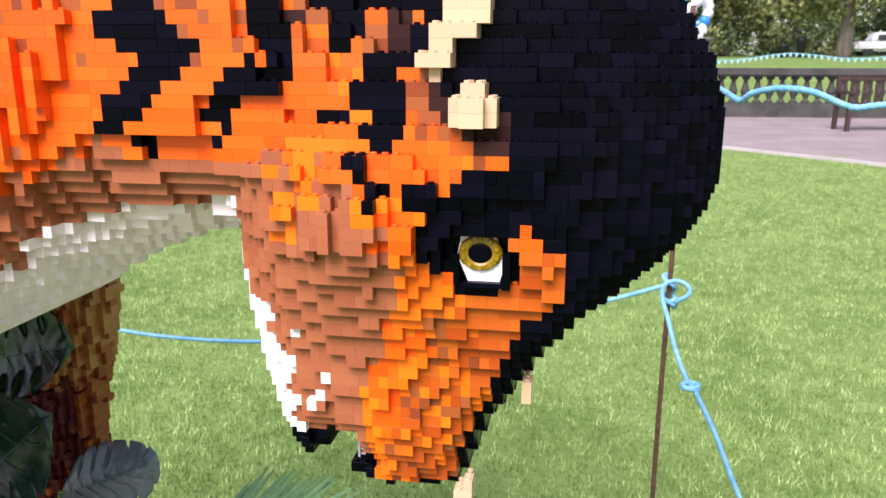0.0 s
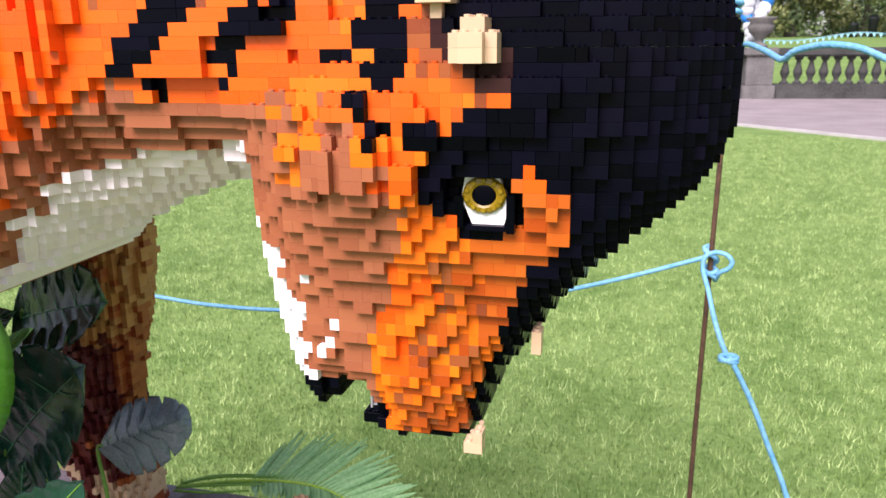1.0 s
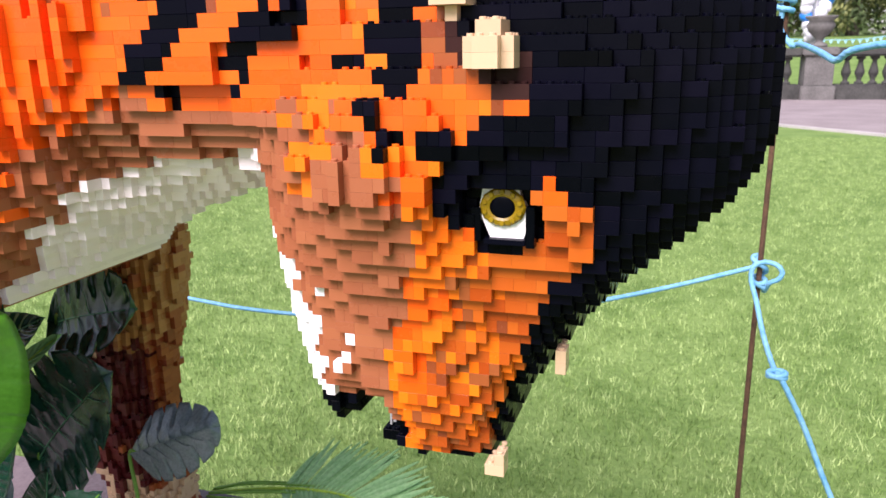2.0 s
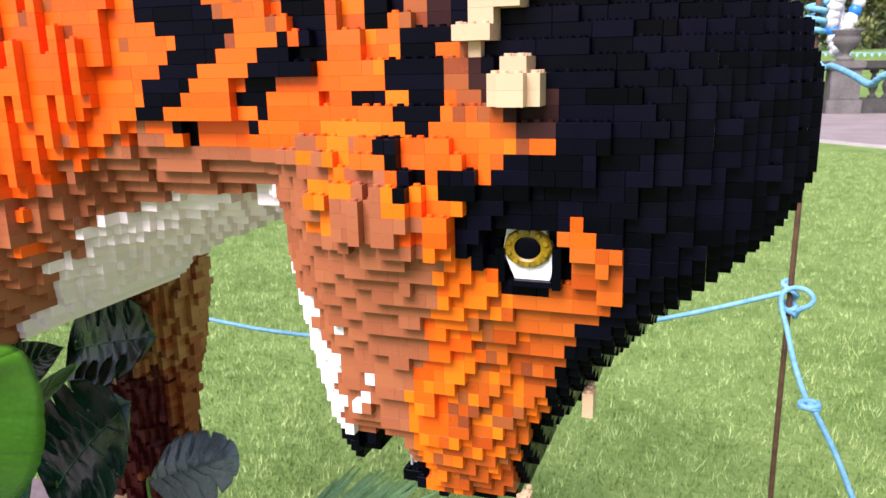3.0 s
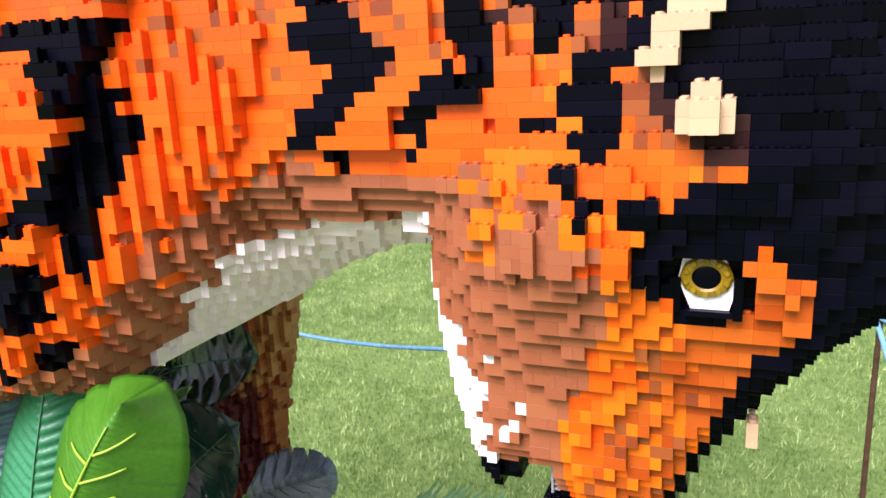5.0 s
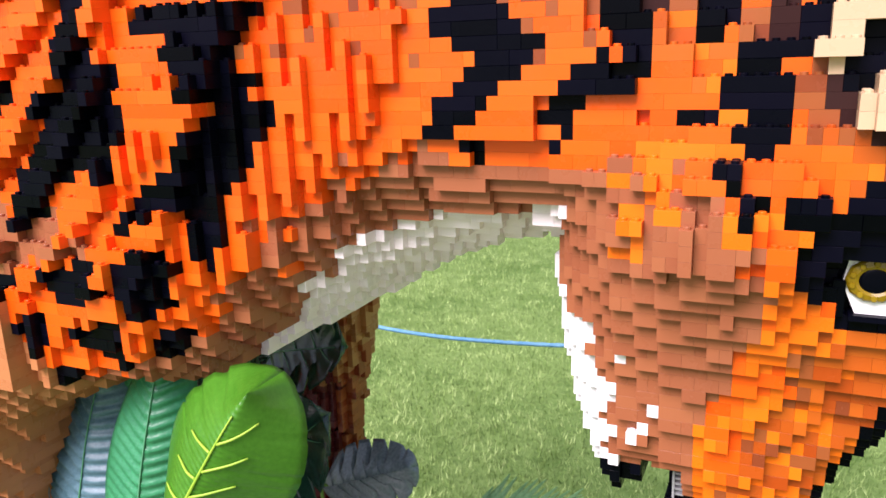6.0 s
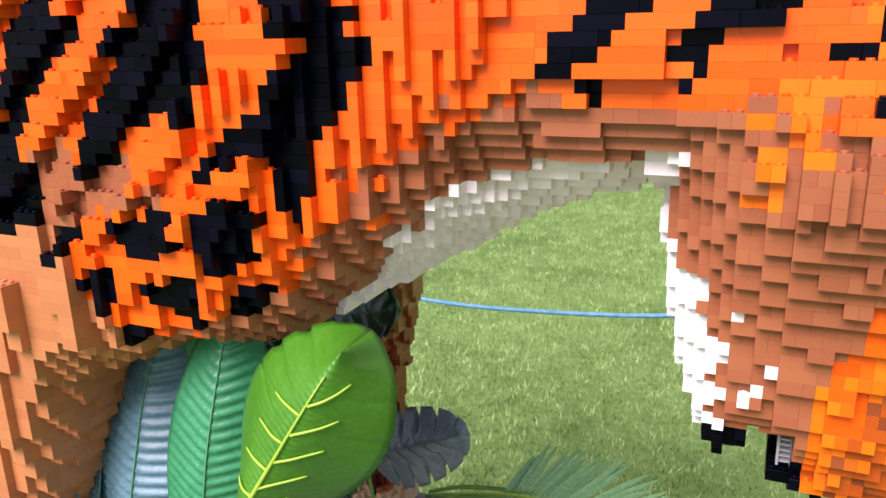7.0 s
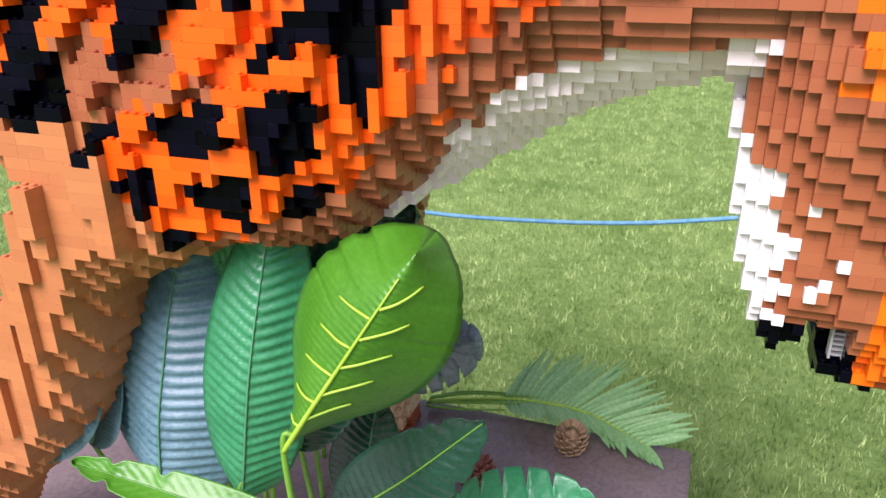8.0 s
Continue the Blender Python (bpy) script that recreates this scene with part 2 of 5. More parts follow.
# dark orange snout
paint("rust", (-14, 95), (-10, 97), (-6, 98), (-5, 102), (-3, 101), (-1, 101), (-2, 97), (-5, 94), (-7, 90), (-8, 87), (-11, 83), (-12, 76), (-19, 76), (-16, 85), (-15, 89), (-11, 92))
paint("rust", (-10.3, 97.4), (-11.2, 97.2), (-11.5, 94.8), (-13.2, 94.3), (-13.6, 92.6), (-10.9, 92.2), (-13.8, 91.4), (-13.9, 90.5), (-14.8, 90.3), (-14.9, 89.4), (-15.8, 88.8), (-15.9, 87.3), (-17.0, 86.3), (-16.6, 84.8), (-18.1, 83.5), (-19.5, 80.4), (-21.6, 77.7), (-13.6, 78.8), (-10.6, 80.5), (-7.7, 85.3), (-4.6, 90.7), (-1.9, 96.3), (-2.7, 97.4), (-6.9, 96.7))
# black head
paint("black", (-21, 118.4), (-21, 128), (20, 128), (20, 96), (4, 92), (-6, 83), (-10, 75), (-12, 75), (-12, 80), (-10, 84), (-8, 87), (-7, 90), (-5, 94), (-2, 97), (-1, 101), (-2, 101.5), (-4, 103), (-5, 102), (-6, 98), (-10, 98), (-11, 99), (-13, 100), (-14, 101), (-13, 103), (-12, 104), (-14, 104), (-15, 105), (-13, 106), (-12, 105), (-10, 105), (-9, 107), (-7, 107), (-5, 108), (-6, 112), (-7, 116), (-11, 117), (-14, 114), (-16, 113), (-17, 114), (-21, 116))
paint("black", (-32, 82.2), (-24.5, 82.2), (-24.5, 77), (-32, 77))
paint("black", (-24, 77.2), (-15, 77.2), (-11, 78), (-11, 74), (-24, 74))
paint("black", (-26, 80), (-21, 80), (-21, 78), (-19, 77.4), (-20, 75), (-26, 75))
# orange neck and cheek under the markings
paint("orange", (-30.1, 119.3), (-14.0, 118.5), (-13.5, 113.3), (-10.9, 113.2), (-10.7, 110.1), (-8.3, 109.1), (-7.3, 108.1), (-7.2, 107.0), (-9.2, 107.0), (-9.2, 105.6), (-12.0, 105.4), (-13.1, 105.2), (-15.0, 105.3), (-15.0, 104.4), (-12.3, 104.2), (-12.3, 103.0), (-13.2, 103.1), (-17.4, 101.6), (-24.8, 100.8), (-26.5, 107.7), (-31.1, 107.6))
# neck
paint("black", (-41.2, 119.9), (-40.8, 118.4), (-42.2, 118.4), (-42.2, 117.4), (-42.8, 117.3), (-42.9, 116.3), (-41.0, 116.2), (-41.1, 115.3), (-39.0, 115.3), (-39.1, 114.4), (-39.8, 114.4), (-40.0, 113.3), (-40.8, 113.3), (-41.1, 112.3), (-37.4, 112.2), (-37.0, 112.2), (-36.8, 113.2), (-34.9, 113.2), (-34.7, 114.2), (-33.8, 114.2), (-33.8, 115.3), (-33.0, 115.3), (-33.0, 116.3), (-35.0, 116.3), (-35.1, 117.3), (-35.3, 117.3), (-35.4, 118.4), (-37.1, 118.5), (-37.1, 119.7))
paint("black", (-41.1, 112.3), (-42.8, 112.2), (-43.0, 111.3), (-42.2, 111.3), (-42.4, 110.3), (-43.2, 110.4), (-43.5, 109.3), (-40.5, 109.3), (-40.7, 108.4), (-39.9, 108.4), (-40.1, 107.4), (-38.5, 107.4), (-38.2, 108.3), (-39.1, 108.3), (-38.8, 109.3), (-40.6, 109.3), (-40.4, 110.3), (-38.4, 110.3), (-38.1, 111.3), (-37.7, 111.3), (-37.4, 112.2))
paint("black", (-28.2, 119.2), (-28.8, 117.5), (-29.2, 117.5), (-29.1, 116.3), (-28.0, 116.2), (-28.0, 115.3), (-29.0, 115.3), (-29.1, 114.3), (-30.7, 114.2), (-30.8, 113.3), (-31.7, 113.3), (-31.9, 112.3), (-32.2, 112.3), (-32.5, 111.3), (-33.3, 111.3), (-33.6, 110.3), (-31.9, 110.3), (-32.5, 108.3), (-31.5, 108.3), (-31.0, 110.3), (-30.7, 110.3), (-30.5, 111.3), (-29.6, 111.2), (-29.4, 112.2), (-26.2, 112.2), (-26.1, 113.2), (-24.3, 113.3), (-24.3, 114.3), (-23.3, 114.3), (-23.3, 115.3), (-24.4, 115.5), (-24.5, 116.5), (-25.1, 116.6), (-25.3, 119.1))
paint("orange", (-28.0, 115.3), (-27.0, 115.3), (-27.1, 114.2), (-28.0, 114.3))
paint("umber", (-25.3, 118.5), (-23.6, 118.4), (-23.5, 117.1), (-25.2, 117.2))
paint("cinnamon", (-23.5, 118.5), (-21.6, 118.5), (-21.5, 117.3), (-23.4, 117.3))
paint("rust", (-24.3, 117.4), (-21.5, 117.3), (-21.4, 114.2), (-24.2, 114.3))
paint("amber", (-23.4, 117.3), (-21.5, 117.3), (-21.5, 116.3), (-23.3, 116.4))
paint("black", (-23.5, 119.0), (-19.9, 118.8), (-19.8, 117.5), (-19.6, 117.5), (-19.4, 115.3), (-21.4, 115.3), (-21.6, 118.4), (-23.5, 118.5))
paint("black", (-19.9, 118.8), (-18.4, 118.7), (-18.3, 117.5), (-13.9, 117.5), (-13.6, 114.3), (-16.9, 114.4), (-14.8, 113.3), (-14.7, 111.4), (-19.8, 111.6), (-19.9, 113.2), (-18.2, 113.2), (-18.3, 115.4), (-19.7, 115.5))
paint("rust", (-23.2, 115.3), (-18.3, 115.2), (-18.2, 114.2), (-23.2, 114.3))
paint("amber", (-21.3, 115.3), (-20.4, 115.2), (-20.4, 114.3), (-21.3, 114.3))
paint("cinnamon", (-18.3, 117.4), (-16.6, 117.3), (-16.4, 115.4), (-18.1, 115.4))
paint("orange", (-19.5, 116.6), (-17.4, 116.5), (-17.3, 115.3), (-19.4, 115.4))
paint("umber", (-16.8, 118.7), (-14.6, 118.6), (-14.4, 115.5), (-16.6, 115.6))
paint("rust", (-19.2, 114.2), (-18.2, 114.2), (-18.2, 113.2), (-19.2, 113.2))
paint("rust", (-21.2, 113.3), (-19.9, 113.2), (-19.9, 112.2), (-21.1, 112.2))
paint("black", (-14.0, 118.5), (-1.8, 117.9), (-1.3, 108.1), (-5.1, 108.1), (-5.2, 111.2), (-10.8, 112.3), (-11.6, 113.2), (-12.9, 113.2), (-13.0, 114.3), (-13.6, 114.4))
# cheek
paint("black", (-22.9, 111.2), (-20.1, 111.2), (-20.0, 110.2), (-22.9, 110.2))
paint("amber", (-20.1, 111.5), (-18.0, 111.4), (-17.9, 110.2), (-20.0, 110.2))
paint("black", (-18.0, 111.4), (-15.1, 111.4), (-15.0, 110.3), (-15.2, 109.2), (-16.1, 109.2), (-16.0, 108.0), (-18.0, 108.0), (-18.2, 110.3), (-17.9, 110.3))
paint("rust", (-15.1, 111.3), (-11.7, 111.2), (-11.6, 110.1), (-9.6, 110.1), (-9.5, 109.1), (-13.2, 109.1), (-13.3, 110.2), (-15.0, 110.5))
paint("orange", (-15.1, 111.3), (-13.4, 111.3), (-13.2, 109.3), (-15.0, 109.3))
paint("cinnamon", (-14.8, 113.3), (-12.7, 113.2), (-12.5, 111.3), (-14.6, 111.3))
paint("cinnamon", (-13.7, 114.4), (-13.0, 114.3), (-12.9, 113.2), (-13.6, 113.3))
paint("cinnamon", (-13.3, 110.1), (-12.5, 110.1), (-12.4, 109.3), (-13.2, 109.3))
paint("umber", (-12.7, 113.2), (-11.6, 113.2), (-11.6, 112.4), (-10.8, 112.3), (-10.7, 110.1), (-11.6, 110.1), (-11.7, 111.2), (-12.5, 111.2))
paint("umber", (-6.2, 111.2), (-5.3, 111.2), (-5.2, 108.1), (-8.3, 108.1), (-8.3, 109.1), (-9.7, 109.2), (-9.8, 110.1), (-6.2, 110.1))
paint("orange", (-11.5, 109.1), (-10.3, 109.1), (-10.3, 108.2), (-11.4, 108.2))
paint("rust", (-10.3, 109.1), (-8.3, 109.1), (-8.3, 108.0), (-10.3, 108.0))
paint("cinnamon", (-12.1, 108.2), (-11.2, 108.2), (-11.2, 107.2), (-12.1, 107.2))
paint("rust", (-9.3, 108.0), (-7.3, 108.0), (-7.2, 107.1), (-9.2, 107.1))
paint("rust", (-11.1, 107.2), (-10.1, 107.2), (-10.1, 105.3), (-11.1, 105.3))
# upper jaw
paint("brown", (-29.1, 107.3), (-27.7, 107.4), (-27.7, 108.4), (-25.7, 108.4), (-25.7, 107.0), (-22.9, 107.1), (-23.0, 108.4), (-21.5, 108.3), (-21.3, 107.1), (-22.4, 107.0), (-22.3, 106.2), (-19.1, 106.3), (-19.0, 105.4), (-18.1, 105.4), (-18.0, 103.2), (-17.0, 103.1), (-17.2, 101.2), (-20.3, 100.8), (-15.2, 100.9), (-14.6, 99.4), (-18.8, 97.4), (-20.8, 94.3), (-38.6, 93.4))
paint("amber", (-27.6, 107.3), (-26.1, 107.4), (-26.0, 106.3), (-27.7, 106.2))
paint("amber", (-24.9, 108.3), (-23.0, 108.3), (-22.8, 105.4), (-24.8, 105.3))
paint("amber", (-25.6, 109.3), (-18.0, 109.4), (-17.8, 108.4), (-25.6, 108.2))
paint("orange", (-21.5, 108.2), (-19.4, 108.3), (-19.3, 107.2), (-21.3, 107.1))
paint("orange", (-22.4, 107.0), (-18.3, 107.2), (-18.2, 106.4), (-22.3, 106.2))
paint("orange", (-19.1, 106.3), (-18.1, 106.4), (-18.0, 105.4), (-19.0, 105.3))
paint("amber", (-26.9, 105.2), (-24.8, 105.3), (-24.9, 103.5), (-27.2, 103.3))
paint("amber", (-23.6, 105.4), (-22.1, 105.5), (-22.1, 104.2), (-23.7, 104.0))
paint("amber", (-25.8, 103.5), (-24.5, 103.6), (-24.9, 101.3), (-27.8, 101.0), (-27.3, 102.2), (-26.1, 102.4))
paint("amber", (-18.2, 105.3), (-17.3, 105.3), (-17.2, 104.1), (-16.3, 104.1), (-16.3, 105.3), (-15.0, 105.4), (-15.0, 104.3), (-12.4, 104.2), (-12.4, 103.2), (-13.3, 103.2), (-13.6, 101.0), (-16.5, 101.0), (-17.3, 101.3), (-17.0, 103.2), (-18.2, 103.2))
paint("brown", (-16.2, 103.1), (-15.2, 103.1), (-15.3, 102.1), (-16.3, 102.1))
paint("black", (-19.4, 108.3), (-17.3, 108.3), (-17.1, 106.2), (-16.1, 106.2), (-16.0, 105.3), (-18.0, 105.3), (-18.2, 107.2), (-19.3, 107.2))
paint("black", (-17.3, 105.2), (-16.3, 105.3), (-16.3, 104.1), (-17.2, 104.1))
paint("black", (-15.0, 105.3), (-14.2, 105.3), (-14.2, 106.2), (-12.1, 106.2), (-12.1, 105.4), (-10.3, 105.4), (-10.2, 106.2), (-9.6, 106.3), (-9.6, 107.1), (-5.2, 107.1), (-5.3, 102.2), (-10.9, 102.0), (-10.7, 98.5), (-6.4, 98.3), (-6.4, 97.6), (-10.1, 97.4), (-11.0, 99.4), (-12.1, 99.5), (-13.3, 100.2), (-13.5, 101.0), (-13.3, 103.2), (-12.4, 103.2), (-12.4, 104.2), (-15.0, 104.3))
paint("rust", (-5.3, 102.2), (-4.2, 102.2), (-4.2, 101.3), (-2.0, 101.4), (-2.0, 100.4), (-1.0, 100.4), (-1.0, 97.8), (-1.9, 97.6), (-2.0, 96.5), (-2.8, 96.2), (-2.8, 95.3), (-4.2, 94.9), (-6.9, 96.9), (-6.4, 97.9), (-4.9, 98.9))
# white throat
paint("white", (-35.3, 94.5), (-30.5, 95.5), (-29.2, 94.8), (-30.4, 92.3), (-29.3, 91.6), (-29.6, 90.7), (-28.2, 90.9), (-28.8, 89.3), (-27.8, 89.1), (-28.2, 88.0), (-29.6, 87.5), (-30.0, 86.2), (-27.5, 86.8), (-27.9, 85.1), (-29.2, 84.3), (-29.4, 83.3), (-27.3, 83.8), (-27.6, 82.9), (-31.6, 81.1), (-39.8, 88.8))
# body
paint("black", (-68.8, 119.8), (-57.2, 119.4), (-57.4, 118.2), (-59.1, 118.3), (-58.9, 117.3), (-60.0, 117.3), (-60.0, 115.4), (-59.1, 115.3), (-59.2, 114.3), (-58.1, 114.3), (-58.2, 112.3), (-56.9, 112.3), (-57.2, 110.3), (-62.3, 110.4), (-62.1, 112.2), (-63.6, 112.4), (-63.8, 114.3), (-64.5, 114.4), (-64.5, 115.5), (-65.8, 115.7), (-65.8, 116.3), (-64.6, 116.5), (-64.5, 117.5), (-69.8, 117.6), (-69.9, 118.4), (-69.2, 119.0))
paint("black", (-57.2, 110.3), (-57.5, 109.4), (-58.3, 109.4), (-58.5, 108.4), (-59.0, 108.4), (-59.5, 106.3), (-60.4, 106.3), (-60.6, 105.3), (-61.2, 105.2), (-61.7, 101.3), (-64.6, 101.5), (-64.7, 103.4), (-65.5, 103.4), (-65.5, 104.5), (-67.7, 104.5), (-67.8, 103.4), (-69.4, 103.4), (-69.3, 102.6), (-71.6, 102.7), (-71.6, 103.6), (-70.2, 103.7), (-70.2, 104.4), (-69.7, 104.4), (-69.6, 105.3), (-68.4, 105.4), (-68.1, 106.3), (-66.9, 106.4), (-66.6, 107.3), (-65.2, 107.4), (-65.0, 108.2), (-64.5, 108.4), (-64.3, 109.4), (-63.8, 109.4), (-63.6, 110.4), (-62.3, 110.4))
paint("black", (-64.5, 104.9), (-64.3, 100.4), (-63.3, 100.4), (-63.6, 98.3), (-62.7, 98.1), (-62.3, 100.3), (-62.6, 100.7), (-62.6, 101.4), (-61.6, 102.0), (-61.4, 104.9))
paint("black", (-76.8, 120.2), (-76.4, 117.6), (-77.3, 117.6), (-76.7, 113.3), (-78.3, 113.3), (-78.4, 112.3), (-79.2, 112.2), (-79.3, 111.2), (-80.0, 111.2), (-69.9, 111.1), (-71.2, 115.4), (-72.2, 115.5), (-72.2, 116.3), (-73.4, 116.5), (-73.6, 118.0), (-73.5, 120.0))
paint("black", (-80.0, 111.2), (-80.3, 109.2), (-81.1, 109.1), (-81.3, 108.2), (-81.9, 108.1), (-82.1, 107.3), (-83.0, 107.0), (-83.1, 106.2), (-83.7, 106.1), (-82.9, 104.3), (-83.0, 103.4), (-80.0, 103.6), (-79.9, 104.5), (-80.3, 105.3), (-78.7, 105.6), (-78.6, 106.3), (-76.4, 106.5), (-75.5, 107.4), (-72.9, 107.5), (-72.5, 106.6), (-71.0, 106.6), (-70.3, 107.6), (-69.7, 108.5), (-70.7, 108.7), (-70.5, 109.4), (-69.9, 109.4), (-69.9, 111.1))
paint("black", (-91.6, 117.3), (-90.7, 115.5), (-91.0, 114.7), (-93.5, 113.8), (-94.9, 103.9), (-92.5, 105.8), (-91.1, 106.8), (-90.1, 108.1), (-89.5, 109.2), (-88.5, 110.3), (-87.6, 111.4), (-86.0, 111.6), (-85.4, 112.5), (-84.0, 112.7), (-84.1, 114.5), (-85.3, 114.8), (-85.1, 117.0))
paint("black", (-96.4, 106.6), (-91.7, 106.7), (-91.7, 105.6), (-91.4, 104.4), (-91.2, 103.8), (-91.0, 101.7), (-90.4, 101.5), (-90.0, 99.7), (-89.7, 98.3), (-91.0, 97.8), (-91.2, 98.6), (-92.1, 98.7), (-92.2, 98.0), (-93.9, 97.0), (-96.3, 97.1), (-96.2, 97.9), (-97.9, 98.1), (-97.2, 102.2), (-95.8, 102.3), (-97.1, 102.8))
paint("black", (-85.0, 103.5), (-83.0, 103.6), (-83.1, 102.6), (-85.1, 102.5))
paint("black", (-83.4, 106.9), (-78.7, 106.9), (-78.3, 105.9), (-78.6, 105.3), (-80.0, 105.5), (-80.4, 104.7), (-80.4, 103.8), (-81.7, 103.6), (-83.2, 103.7), (-83.4, 104.6), (-83.0, 105.4), (-83.5, 105.9))
# thigh
paint("black", (-69.8, 101.6), (-67.3, 101.5), (-67.0, 100.7), (-66.0, 100.6), (-66.7, 96.3), (-67.6, 96.6), (-68.8, 95.4), (-71.8, 95.7), (-71.1, 99.3), (-71.5, 100.6), (-69.8, 100.7))
paint("black", (-76.1, 100.8), (-74.4, 100.8), (-74.1, 100.1), (-74.1, 97.8), (-75.1, 97.6), (-75.3, 96.8), (-78.7, 96.8), (-78.9, 96.1), (-79.4, 95.9), (-79.5, 97.0), (-80.5, 97.1), (-80.4, 98.9), (-78.8, 98.9), (-78.7, 99.8), (-76.2, 99.8))
paint("black", (-88.3, 97.8), (-85.1, 97.9), (-85.3, 96.9), (-86.3, 96.5), (-86.4, 95.6), (-89.0, 95.5), (-89.1, 96.4), (-88.4, 96.7))
paint("black", (-83.8, 95.7), (-82.1, 95.6), (-82.2, 94.9), (-81.3, 94.7), (-81.6, 92.7), (-82.4, 92.6), (-82.7, 91.5), (-84.8, 91.5), (-84.5, 93.5), (-85.6, 93.7), (-86.6, 94.0), (-86.6, 94.4), (-84.1, 94.7))
paint("black", (-75.6, 95.6), (-72.7, 95.8), (-72.9, 94.8), (-72.1, 94.7), (-72.2, 93.7), (-71.7, 93.5), (-72.1, 92.9), (-72.9, 92.7), (-73.2, 91.9), (-73.9, 90.8), (-74.9, 90.8), (-74.9, 91.6), (-77.1, 91.7), (-77.0, 92.8), (-79.0, 92.6), (-79.1, 93.4), (-78.2, 93.7), (-77.9, 94.6), (-75.7, 94.8))
paint("black", (-69.7, 94.4), (-66.8, 94.1), (-67.1, 93.4), (-67.8, 93.2), (-68.6, 91.3), (-70.8, 91.4), (-71.5, 91.7), (-71.0, 92.7), (-70.6, 92.7))
paint("black", (-82.3, 90.3), (-79.8, 90.3), (-80.3, 89.3), (-81.3, 89.2), (-82.5, 88.4), (-83.2, 88.7))

WHITE_STUDS = {(-28, 92), (-25, 88), (-27, 85), (-29, 89), (-26, 86)}
SOCKET = (-12, -6, 98, 102)
rng = random.Random(7)


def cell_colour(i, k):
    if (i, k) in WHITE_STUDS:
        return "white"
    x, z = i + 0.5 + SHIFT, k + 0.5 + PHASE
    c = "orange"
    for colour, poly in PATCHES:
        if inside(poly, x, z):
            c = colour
    r = rng.random()
    if c in ("orange", "brown"):
        # ragged mixing where orange runs into brown
        dx, dz = rng.uniform(-2.2, 2.2), rng.uniform(-2.2, 2.2)
        o = "orange"
        for colour, poly in PATCHES:
            if inside(poly, x + dx, z + dz):
                o = colour
        if o in ("orange", "brown") and -90 < i < -44 and r < 0.35:
            c = o
    if c == "orange" and k >= 114 and -62 < i < -18 and r < 0.22:
        c = "cinnamon"
    if c == "amber" and k < 104:
        if noise.noise((i * 0.35, k * 0.3, 6.0)) > 0.05:
            c = "orange"
        if r < 0.06:
            c = "rust"
    if c == "rust" and i < -8:
        c = "amber" if r < 0.2 else ("cinnamon" if r > 0.86 else "rust")
    return c


